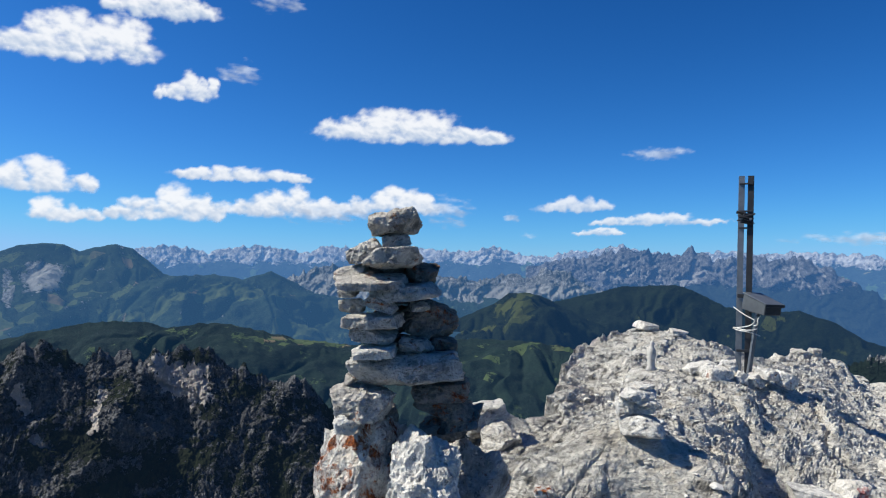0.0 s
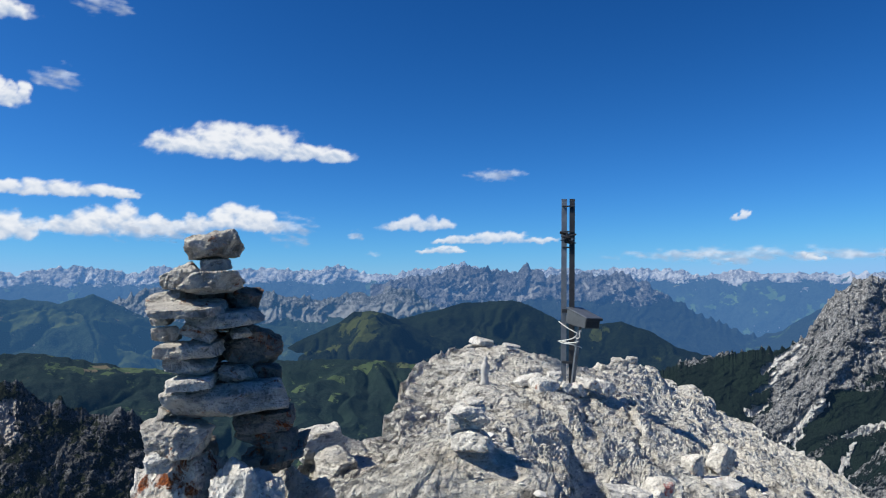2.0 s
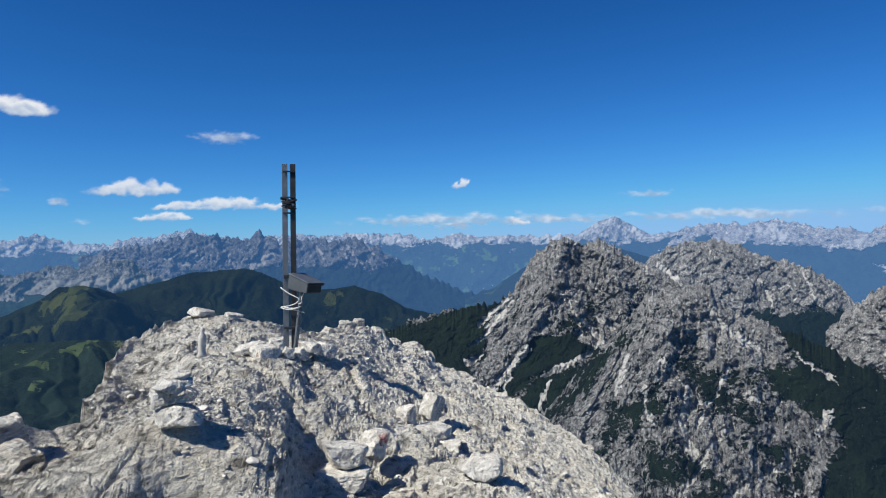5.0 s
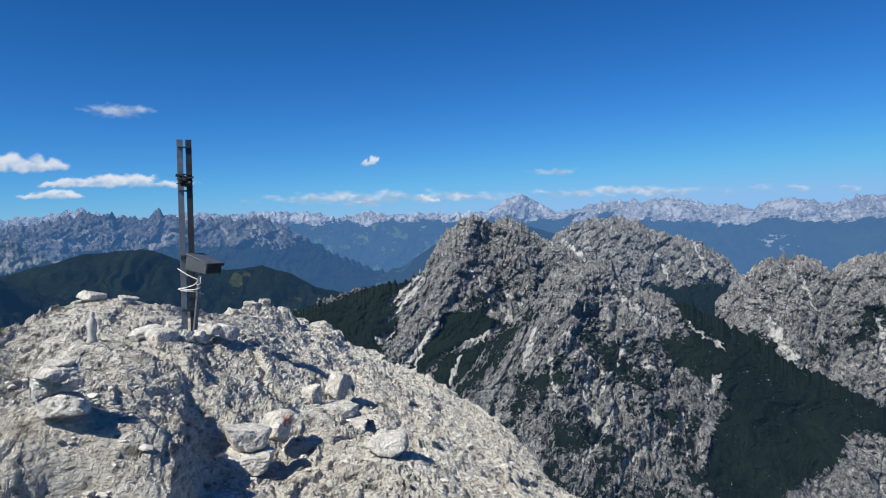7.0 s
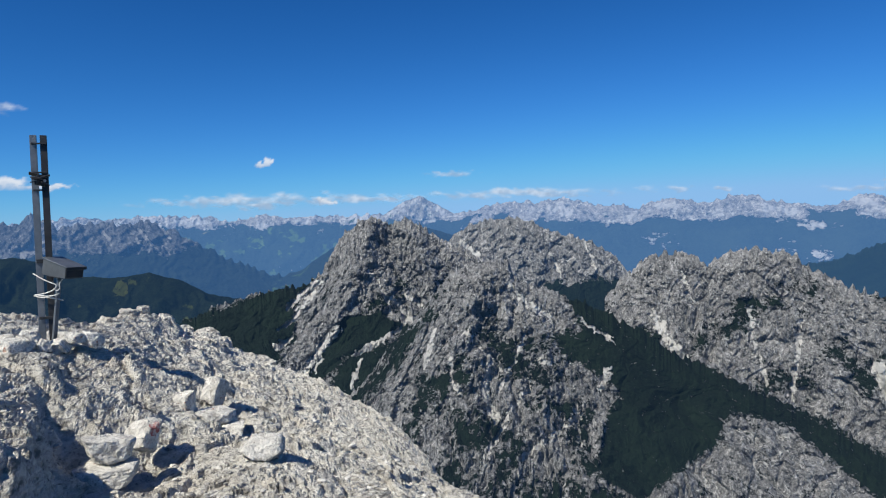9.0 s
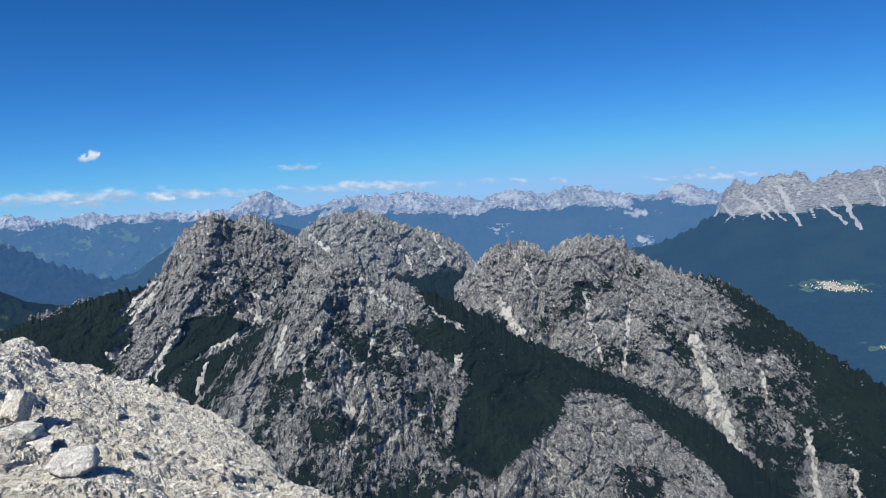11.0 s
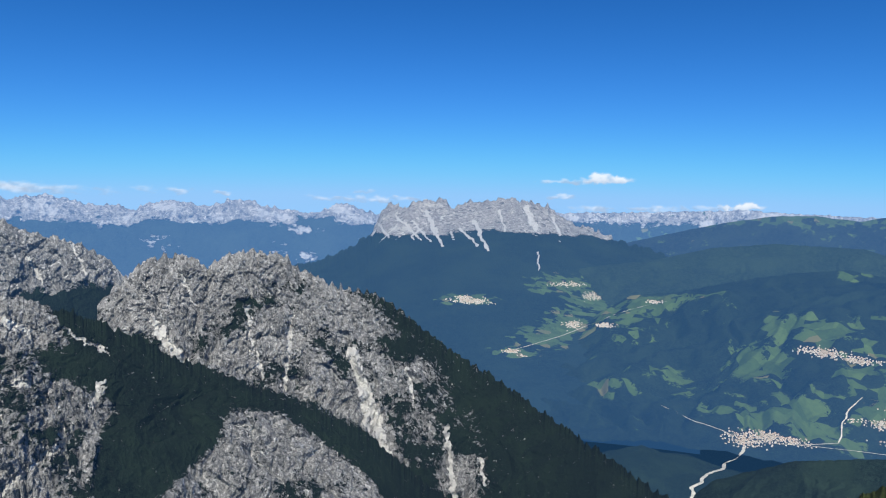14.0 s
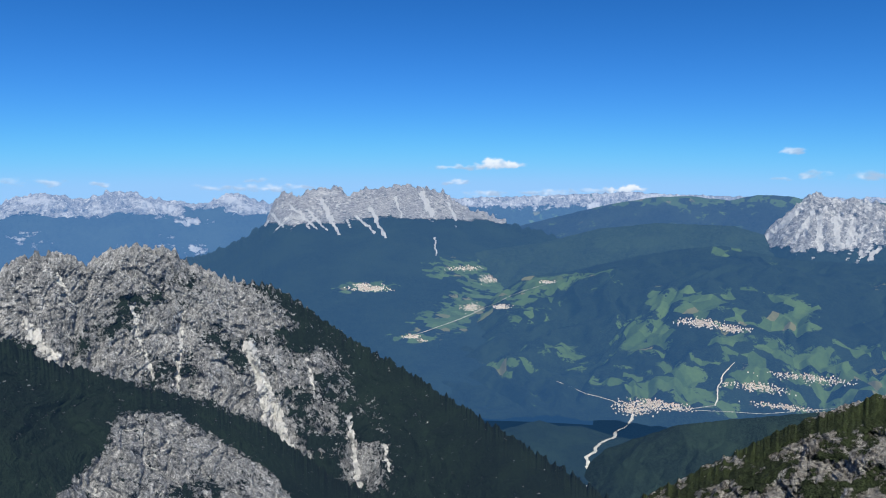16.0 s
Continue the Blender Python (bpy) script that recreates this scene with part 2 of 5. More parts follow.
def carve(base, H, dx, dy, rounds, depth, steep, fall=0.4, power=0.45):
    """Lets water run down a slope, row by row from the crest, and cuts branching gullies where it gathers."""
    n, m = H.shape
    here = np.arange(n)
    diag = math.hypot(dx, dy)
    for _ in range(rounds):
        T = fall * base + 0.8 * H
        acc = np.ones((n, m))
        for j in range(m - 1, 0, -1):
            low = T[:, j - 1]
            left = np.concatenate([[1e9], low[:-1]])
            right = np.concatenate([low[1:], [1e9]])
            h = T[:, j]
            best = np.argmax(np.stack([(h - left) / diag, (h - low) / dy, (h - right) / diag]), 0)
            acc[:, j - 1] += np.bincount(np.clip(here + best - 1, 0, n - 1), weights=acc[:, j], minlength=n)
        cut = np.minimum(acc, 400.0) ** power
        H = H - depth / rounds * (cut / cut.mean())
        for _k in range(4):
            d = H[1:] - H[:-1]
            over = np.sign(d) * np.maximum(np.abs(d) - steep * dx, 0) * 0.25
            H[:-1] += over
            H[1:] -= over
            H[:, 1:-1] += 0.12 * (H[:, 2:] + H[:, :-2] - 2 * H[:, 1:-1])
    return H, acc


def gather(H, I, J):
    """The values of a grid at places between its rows and columns."""
    I, J = np.clip(I, 0, H.shape[0] - 1.001), np.clip(J, 0, H.shape[1] - 1.001)
    a, b = I.astype(int), J.astype(int)
    u, v = I - a, J - b
    return (H[a, b] * (1 - u) + H[a + 1, b] * u) * (1 - v) + (H[a, b + 1] * (1 - u) + H[a + 1, b + 1] * u) * v


def off_line(A, E, path):
    """Degrees of view between places on the land and a line of (bearing, elevation)."""
    best = np.full(A.shape, 99.0)
    for (a0, e0), (a1, e1) in zip(path[:-1], path[1:]):
        da, de = a1 - a0, e1 - e0
        t = np.clip(((A - a0) * da + (E - e0) * de) / (da * da + de * de), 0, 1)
        best = np.minimum(best, np.hypot(A - a0 - t * da, E - e0 - t * de))
    return best


def inside(A, E, ring, soft=0.5):
    """1 within a ring of (bearing, elevation), 0 without, soft degrees wide at the edge."""
    odd = np.zeros(A.shape, bool)
    for (a0, e0), (a1, e1) in zip(ring, ring[1:] + ring[:1]):
        if e0 != e1:
            odd ^= ((e0 > E) != (e1 > E)) & (A < (a1 - a0) * (E - e0) / (e1 - e0) + a0)
    d = off_line(A, E, ring + ring[:1]) * np.where(odd, 1, -1)
    return smooth(-soft, soft, d)


def level(H, w):
    """Takes the broad swell along the slope away."""
    k = np.ones(2 * w + 1) / (2 * w + 1)
    c = np.apply_along_axis(lambda q: np.convolve(np.pad(q, w, mode="reflect" if len(q) > w else "edge"), k, "valid"), 0, H)
    return H - c


def massif(name, crest, far, near, foot, mat, label, curve=1.2, jag=0.1, jagf=1.5, gully=0.0, gf=1.0, step=0.1, rows=120,
           cover=None, kind="structure", category="mountain", dist=None, back=0.35, key=None, crisp=False, gentle=False, calm=0.0, fall=0.4,
           runs=(), ribs=(), lean=0.26):
    """One mountain or ridge: crest as (bearing, elevation) in degrees at the distance far, foot at the elevation foot, distance near.
    runs: (line, half width in degrees) of pale scree; ribs: (line, half width, metres) of buttresses, or hollows below nought;
    gully: metres by which buttresses stand out; cover(az, el, u, relief, patch, runnel) gives wood, meadow and scree."""
    ca, ce = np.array(crest, float).T
    az = np.arange(ca[0], ca[-1] + step / 2, step)
    seed = len(LAND) * 7.7
    top = np.interp(az, ca, ce)
    flat = max(3, int(1.6 / step))
    top_s = np.convolve(np.pad(top, flat, mode="edge"), np.ones(2 * flat + 1) / (2 * flat + 1), "valid")
    if jag:
        top = top + jag * (0.6 * (ridged(az * jagf * 0.6 + seed, az * 0 + seed, 5, 0.55) - 0.9) + 0.5 * fbm(az * jagf * 1.1 + seed, az * 0 + 3.3, 5, 0.55))
    rc = np.full_like(az, far) if dist is None else np.interp(az, *np.array(dist, float).T)
    u = np.linspace(0, 1, rows) ** 0.9
    A, U = np.meshgrid(az, u, indexing="ij")
    Rc = rc[:, None]
    R0 = near * Rc / far
    zc = np.tan(np.radians(top))[:, None] * Rc
    zf = np.tan(np.radians(foot)) * R0
    R = R0 + (Rc - R0) * U
    zs = np.tan(np.radians(np.minimum(top_s, top + 0.6)))[:, None] * Rc
    Z = zf + (zs - zf) * U**curve
    below = np.maximum(top_s[:, None] - np.degrees(np.arctan2(Z, R)), 0)
    Z = Z + (zc - zs) * np.exp(-below / max(0.5, min(1.6, 900 / far))) * U**2
    arc = A * math.pi / 180 * far
    s = max(1.0, (far - near))
    run = np.hypot(R - R0, Z - zf)
    dx, dy = far * math.radians(step), float(run[:, -1].mean()) / rows
    # broad buttresses first, then the fine runnels in them
    rough = s * (0.10 * fbm(arc / (s * 0.5) * gf + seed, run / (s * 0.5) * gf, 4, 0.5) + 0.05 * ridged(arc / (s * 0.3) * gf + seed, run / (s * 0.5) * gf + seed, 4, 0.5))
    rough = rough + 0.012 * s * fbm(arc / (s * 0.05) + seed, run / (s * 0.05), 4, 0.6)
    q = 4
    H, _acc = carve(Z[::q, ::q], rough[::q, ::q].copy(), dx * q, dy * q, 14, s * 0.10, 1.0, fall)
    H = level(spread(H, *Z.shape), max(4, int(s * 0.45 / gf / dx)))
    H = H + 0.010 * s * fbm(arc / (s * 0.03) + seed, run / (s * 0.03), 3, 0.6)
    H, acc = carve(Z, H, dx, dy, 5, s * 0.018, 1.3, fall)
    H = level(H, max(4, int(s * 0.45 / gf / dx)))
    # gullies lean and join instead of running straight down
    sway = s * lean * (fbm(arc / (s * 0.75) * gf + seed + 5, run / (s * 0.75) * gf, 3, 0.5) + 0.25 * fbm(arc / (s * 0.16) + seed, run / (s * 0.16), 3, 0.5))
    sink = s * 0.05 * fbm(arc / (s * 0.2) + 11, run / (s * 0.2) + seed, 3, 0.5)
    gi, gj = np.meshgrid(np.arange(Z.shape[0]), np.arange(Z.shape[1]), indexing="ij")
    H, acc = gather(H, gi + sway / dx, gj + sink / dy), gather(acc, gi + sway / dx, gj + sink / dy)
    relief = np.clip(H / (2.2 * H.std()), -1.3, 1.3)
    if gentle:
        relief = np.clip(0.7 * fbm(arc / (s * 0.9) * gf + seed, run / (s * 0.8) * gf, 5, 0.5) + 0.32 * relief, -1.3, 1.3)
    if not gentle:
        wa, wr = arc + s * 0.06 * fbm(arc / (s * 0.2), run / (s * 0.2) + seed, 3), run + s * 0.06 * fbm(arc / (s * 0.2) + 30, run / (s * 0.2), 3)
        crag = ridged((wa + 0.5 * wr) / (s * 0.24) * gf + seed, (wr - 0.5 * wa) / (s * 0.9) * gf, 6, 0.55) + 0.7 * ridged((wa - 0.6 * wr) / (s * 0.15) * gf + seed, (wr + 0.6 * wa) / (s * 0.6) * gf, 5, 0.55) - 1.5
        relief = np.clip(0.95 * relief + 0.4 * crag, -1.4, 1.4)
    # faces broken along joints, longer down the slope than across
    block = 0
    for k, (wide, long, amp) in enumerate(((0.15, 2.4, 0.6), (0.06, 2.5, 0.52), (0.026, 2.1, 0.38), (0.012, 1.6, 0.26))):
        p = (arc + 0.3 * run * fbm(arc / s + k, run / s, 2)) / (s * wide) + seed
        q = run / (s * wide * long)
        if wide * s * long < 2.5 * dy or gentle:
            continue
        bx, by, gap, r1, r2, r3 = cells(p + 0.3 * fbm(p, q, 3), q + 0.3 * fbm(p + 20, q, 3), 11 * k + len(LAND))
        block = block + amp * ((r1 - 0.5) + 1.5 * bx * (r2 - 0.5) + 1.3 * by * (r3 - 0.5) - 0.25 * smooth(0.12, 0.0, gap))
    patch = fbm(arc / (s * 0.26) + seed + 9, run / (s * 0.22), 6, 0.62)
    wet = np.log(acc / acc.mean(0)[None, :]) / math.log(25.0)
    wet = np.maximum(wet, 0.95 * np.maximum(np.roll(wet, 1, 0), np.roll(wet, -1, 0)))
    streak = smooth(0.46, 0.8, wet - 0.12 + 0.45 * fbm(arc / (s * 0.35) + 3, run / (s * 0.3) + seed, 4))
    fade = np.clip((1 - U) * 12, 0, 1) ** 0.7 * np.clip(U * 8, 0.2, 1)
    if calm:
        fade = fade * (0.03 + 0.97 * smooth(calm - 0.2, calm + 0.12, U))
    att = {"green": np.zeros_like(Z), "meadow": np.zeros_like(Z), "scree": np.zeros_like(Z)}
    if cover:
        att.update(cover(A, np.degrees(np.arctan2(Z, R)), U, relief, patch, streak))
    el = np.degrees(np.arctan2(Z, R))
    wob = 0.3 * max(0.4, min(1.0, 900 / far))
    Aw, Ew = A + wob * fbm(A * 1.4 + seed, el * 1.4, 4, 0.6), el + wob * fbm(A * 1.4 + 40, el * 1.4 + seed, 4, 0.6)
    for path, wide in runs:
        d = off_line(Aw, Ew, path) + 0.5 * wide * fbm(A * 5 + seed, el * 2.5, 3)
        on = smooth(1.35 * wide, 0.5 * wide, d)
        att["scree"] = np.maximum(att["scree"], 1.25 * on)
        att["green"] = att["green"] * (1 - on)
        relief = relief - 0.45 * smooth(3.0 * wide, 0.6 * wide, d)
    for path, wide, metres in ribs:
        relief = relief + 2.4 * metres / max(gully, 1) * np.clip(1 - off_line(Aw, Ew, path) / wide, 0, 1)
    soft_wood = 1 - 0.8 * smooth(0.35, 0.65, att["green"] + 0 * Z)
    push = gully * fade * np.clip(((top_s[:, None] - foot) / (top_s.max() - foot) - 0.35) / 0.3, 0.05, 1)
    push = push * ((0.74 if gentle else 0.5) * (0.35 + 0.65 * soft_wood if not gentle else 1.0) * relief + (0.02 if gentle else 1.0) * 0.5 * soft_wood * block)
    tilt = np.arctan2(np.maximum(zc - zf, 1.0), Rc - R0)
    if gentle:
        R = R - push * np.sin(tilt)
        Z = Z + push * np.cos(tilt)
    else:
        k = 1 - 0.7 * push / np.hypot(R, Z)
        R, Z = R * k, Z * k
    Z = np.minimum(Z, R * np.tan(np.radians(top + 0.02))[:, None])
    LAND[key or name + str(len(LAND))] = (az, R.copy(), Z.copy())
    nb = 6
    ub = np.linspace(0, 1, nb + 1)[1:]
    Rb = Rc * (1 + back * ub[None, :])
    Zb = zc + (np.minimum(zf[:, -1:] if zf.ndim > 1 else zf, zc) - zc) * ub[None, :] ** 0.8
    Zb = np.minimum(Zb, Rb * np.tan(np.radians(top[:, None] - 1.5 - 10 * ub[None, :])))
    Rall, Zall = np.concatenate([R, np.broadcast_to(Rb, (len(az), nb))], 1), np.concatenate([Z, Zb], 1)
    att = {k: np.concatenate([np.broadcast_to(v, Z.shape), np.repeat(np.broadcast_to(v, Z.shape)[:, -1:], nb, 1)], 1) for k, v in att.items()}
    x, y = polar(np.concatenate([A, np.repeat(A[:, :1], nb, 1)], 1), Rall)
    me = grid_mesh(name, x, y, Zall + EYE, att, smooth_faces=not crisp)
    me.materials.append(mat)
    return tagged(new(name, me), label, category, kind=kind)


def blobs(A, E, spots):
    """Soft patches on the land: (bearing, elevation, half width, half height)."""
    v = 0
    for a, e, w, h in spots:
        v = np.maximum(v, 1.1 - 0.6 * np.sqrt(((A - a) / w) ** 2 + ((E - e) / h) ** 2))
    return np.clip(v, 0, 1)


# ---------------------------------------------------------------- valley floor
def valley_z(x, y):
    return -405 + 26 * fbm(x / 260, y / 260, 5) - 65 * smooth(1050, 1400, np.hypot(x, y)) - 60 * smooth(2500, 4900, np.hypot(x, y))


az_all = np.concatenate([np.arange(-60, 160, 0.5), np.arange(160, 300, 5.0)])
r_all = np.concatenate([[150], np.geomspace(260, 4950, 220)])
A, R = np.meshgrid(az_all, r_all, indexing="ij")
x, y = polar(A, R)
Z = valley_z(x, y)
vm = blobs(A, np.degrees(np.arctan2(Z, R)), [(126, -15.0, 6, 1.4), (119, -16.3, 3.5, 1.0), (133, -14.5, 4, 1.5)])
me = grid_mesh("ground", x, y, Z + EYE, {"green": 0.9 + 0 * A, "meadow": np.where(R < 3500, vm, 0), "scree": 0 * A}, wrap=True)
# the valley floor carries painted haze as well
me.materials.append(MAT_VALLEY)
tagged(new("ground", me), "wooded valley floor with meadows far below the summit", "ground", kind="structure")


# ---------------------------------------------------------------- farthest ranges
def snowy(A, E, U, N, P, S):
    return {"scree": 0.36 + 0.6 * S * smooth(-2, -0.5, E) + 0.5 * P, "green": 1.0 - 1.1 * smooth(-1.9, -0.6, E + 0.6 * P) + 0.3 * P, "meadow": 0.1 + 0.5 * P * smooth(-0.8, -2, E)}


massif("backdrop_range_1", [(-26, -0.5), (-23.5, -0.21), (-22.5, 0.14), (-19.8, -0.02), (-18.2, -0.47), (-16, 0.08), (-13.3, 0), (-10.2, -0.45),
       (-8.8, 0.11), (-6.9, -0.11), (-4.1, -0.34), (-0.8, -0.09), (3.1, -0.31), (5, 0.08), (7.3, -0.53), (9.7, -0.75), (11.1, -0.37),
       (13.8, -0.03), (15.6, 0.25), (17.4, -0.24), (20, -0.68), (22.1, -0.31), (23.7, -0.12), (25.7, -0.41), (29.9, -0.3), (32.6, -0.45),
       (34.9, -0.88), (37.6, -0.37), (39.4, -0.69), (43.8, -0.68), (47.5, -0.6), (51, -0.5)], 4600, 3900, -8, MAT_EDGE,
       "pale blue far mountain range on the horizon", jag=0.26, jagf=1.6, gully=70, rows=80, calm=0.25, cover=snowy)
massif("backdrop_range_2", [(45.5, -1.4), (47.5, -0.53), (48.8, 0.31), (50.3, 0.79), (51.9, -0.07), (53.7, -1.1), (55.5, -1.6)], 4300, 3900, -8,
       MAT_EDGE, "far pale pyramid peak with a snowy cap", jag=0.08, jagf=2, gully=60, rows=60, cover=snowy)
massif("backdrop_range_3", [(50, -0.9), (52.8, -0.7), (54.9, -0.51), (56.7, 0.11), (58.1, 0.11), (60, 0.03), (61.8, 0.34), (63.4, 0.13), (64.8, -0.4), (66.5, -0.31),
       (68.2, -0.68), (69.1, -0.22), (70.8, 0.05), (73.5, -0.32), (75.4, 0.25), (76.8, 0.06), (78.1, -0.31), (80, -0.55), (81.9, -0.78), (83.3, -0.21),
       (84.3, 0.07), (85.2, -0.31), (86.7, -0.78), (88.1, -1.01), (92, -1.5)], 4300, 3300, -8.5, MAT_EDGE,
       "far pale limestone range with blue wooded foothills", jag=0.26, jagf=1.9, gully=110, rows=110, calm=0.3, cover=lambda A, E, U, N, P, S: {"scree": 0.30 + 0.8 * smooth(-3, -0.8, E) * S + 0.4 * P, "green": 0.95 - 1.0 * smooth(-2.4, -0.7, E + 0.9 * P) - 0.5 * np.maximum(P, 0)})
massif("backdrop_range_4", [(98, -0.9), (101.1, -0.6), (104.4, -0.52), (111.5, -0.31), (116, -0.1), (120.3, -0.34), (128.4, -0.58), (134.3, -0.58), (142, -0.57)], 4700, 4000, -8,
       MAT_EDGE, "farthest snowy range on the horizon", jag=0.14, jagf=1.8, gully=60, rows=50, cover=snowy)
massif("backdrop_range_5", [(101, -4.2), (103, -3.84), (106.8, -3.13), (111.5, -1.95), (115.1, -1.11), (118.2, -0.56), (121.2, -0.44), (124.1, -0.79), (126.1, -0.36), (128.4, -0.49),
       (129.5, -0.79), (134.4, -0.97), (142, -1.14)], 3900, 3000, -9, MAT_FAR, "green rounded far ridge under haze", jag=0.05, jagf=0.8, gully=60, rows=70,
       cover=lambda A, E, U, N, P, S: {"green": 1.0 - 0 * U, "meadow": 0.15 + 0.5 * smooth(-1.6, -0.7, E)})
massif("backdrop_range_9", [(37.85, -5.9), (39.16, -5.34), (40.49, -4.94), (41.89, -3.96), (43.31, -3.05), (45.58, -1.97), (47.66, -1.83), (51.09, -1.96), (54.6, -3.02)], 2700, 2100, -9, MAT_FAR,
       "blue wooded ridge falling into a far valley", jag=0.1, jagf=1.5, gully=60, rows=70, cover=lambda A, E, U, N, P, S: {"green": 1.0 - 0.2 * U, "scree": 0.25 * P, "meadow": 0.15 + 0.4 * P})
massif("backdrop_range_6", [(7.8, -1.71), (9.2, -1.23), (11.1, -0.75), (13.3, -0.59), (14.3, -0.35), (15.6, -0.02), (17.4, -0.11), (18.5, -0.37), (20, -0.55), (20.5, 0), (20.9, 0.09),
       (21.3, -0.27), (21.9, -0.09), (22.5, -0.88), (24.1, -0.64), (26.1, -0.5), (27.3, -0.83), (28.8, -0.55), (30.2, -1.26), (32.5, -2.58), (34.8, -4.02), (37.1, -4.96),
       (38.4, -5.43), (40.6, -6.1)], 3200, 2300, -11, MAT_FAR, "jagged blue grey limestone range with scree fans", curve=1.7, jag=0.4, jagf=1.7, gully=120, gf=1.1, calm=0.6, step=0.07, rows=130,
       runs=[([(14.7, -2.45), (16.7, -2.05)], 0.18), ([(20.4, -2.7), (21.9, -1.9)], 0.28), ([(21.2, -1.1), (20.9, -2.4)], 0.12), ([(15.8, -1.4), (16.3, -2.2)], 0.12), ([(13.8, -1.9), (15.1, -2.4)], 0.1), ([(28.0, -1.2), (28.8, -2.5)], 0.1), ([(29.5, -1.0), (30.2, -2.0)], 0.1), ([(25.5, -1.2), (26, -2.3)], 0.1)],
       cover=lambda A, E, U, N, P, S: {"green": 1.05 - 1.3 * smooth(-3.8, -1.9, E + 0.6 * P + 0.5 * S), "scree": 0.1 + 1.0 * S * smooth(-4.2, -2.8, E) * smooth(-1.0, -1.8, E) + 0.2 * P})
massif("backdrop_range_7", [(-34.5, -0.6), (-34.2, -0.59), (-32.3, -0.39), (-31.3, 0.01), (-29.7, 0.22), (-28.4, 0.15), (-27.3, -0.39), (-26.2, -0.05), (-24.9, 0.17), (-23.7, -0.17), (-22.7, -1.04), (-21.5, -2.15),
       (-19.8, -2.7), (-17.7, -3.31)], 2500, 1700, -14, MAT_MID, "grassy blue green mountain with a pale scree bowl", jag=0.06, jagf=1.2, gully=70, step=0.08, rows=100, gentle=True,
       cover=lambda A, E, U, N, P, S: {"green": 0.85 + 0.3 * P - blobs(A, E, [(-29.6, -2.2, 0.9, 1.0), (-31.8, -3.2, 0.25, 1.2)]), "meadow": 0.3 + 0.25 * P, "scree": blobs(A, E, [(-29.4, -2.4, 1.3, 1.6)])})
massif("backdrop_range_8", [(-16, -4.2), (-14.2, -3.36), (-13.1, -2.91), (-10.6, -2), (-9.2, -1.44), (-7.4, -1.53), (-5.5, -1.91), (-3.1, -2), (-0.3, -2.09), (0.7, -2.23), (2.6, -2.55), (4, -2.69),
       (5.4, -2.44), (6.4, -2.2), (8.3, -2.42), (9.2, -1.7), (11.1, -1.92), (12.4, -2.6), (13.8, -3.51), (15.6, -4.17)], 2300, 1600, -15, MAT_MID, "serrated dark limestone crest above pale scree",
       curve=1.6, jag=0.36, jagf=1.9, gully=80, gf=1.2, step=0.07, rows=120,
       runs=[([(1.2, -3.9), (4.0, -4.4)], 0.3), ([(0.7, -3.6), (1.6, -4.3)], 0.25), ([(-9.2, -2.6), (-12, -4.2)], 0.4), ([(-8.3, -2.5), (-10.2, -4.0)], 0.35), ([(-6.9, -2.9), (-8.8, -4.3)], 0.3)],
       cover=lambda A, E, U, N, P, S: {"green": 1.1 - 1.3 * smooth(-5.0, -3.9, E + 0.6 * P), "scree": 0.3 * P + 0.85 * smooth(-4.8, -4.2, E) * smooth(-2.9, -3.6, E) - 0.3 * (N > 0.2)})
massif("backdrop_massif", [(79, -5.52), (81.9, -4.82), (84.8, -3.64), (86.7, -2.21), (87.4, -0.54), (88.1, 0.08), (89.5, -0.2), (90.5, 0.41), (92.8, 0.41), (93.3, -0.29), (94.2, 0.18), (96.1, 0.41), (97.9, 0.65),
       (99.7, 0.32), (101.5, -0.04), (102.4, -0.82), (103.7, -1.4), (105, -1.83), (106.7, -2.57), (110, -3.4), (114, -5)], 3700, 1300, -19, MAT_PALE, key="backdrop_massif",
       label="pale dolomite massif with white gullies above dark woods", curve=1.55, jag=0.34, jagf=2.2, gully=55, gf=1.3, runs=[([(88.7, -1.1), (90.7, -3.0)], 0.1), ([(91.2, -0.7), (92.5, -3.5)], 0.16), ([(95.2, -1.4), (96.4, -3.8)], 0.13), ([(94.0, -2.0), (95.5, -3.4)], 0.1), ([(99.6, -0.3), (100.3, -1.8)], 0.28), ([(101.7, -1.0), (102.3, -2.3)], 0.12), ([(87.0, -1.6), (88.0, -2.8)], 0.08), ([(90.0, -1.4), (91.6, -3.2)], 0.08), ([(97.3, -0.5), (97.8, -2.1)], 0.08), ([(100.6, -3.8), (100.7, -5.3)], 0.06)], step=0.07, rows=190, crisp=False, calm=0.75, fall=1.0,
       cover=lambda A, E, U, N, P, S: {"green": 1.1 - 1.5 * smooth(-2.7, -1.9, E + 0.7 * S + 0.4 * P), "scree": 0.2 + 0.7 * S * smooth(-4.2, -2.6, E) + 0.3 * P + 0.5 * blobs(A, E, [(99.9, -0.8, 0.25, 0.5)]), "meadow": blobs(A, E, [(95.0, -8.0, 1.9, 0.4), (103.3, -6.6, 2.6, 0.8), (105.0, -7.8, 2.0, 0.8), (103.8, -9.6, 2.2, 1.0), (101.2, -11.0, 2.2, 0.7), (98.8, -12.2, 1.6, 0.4)])})
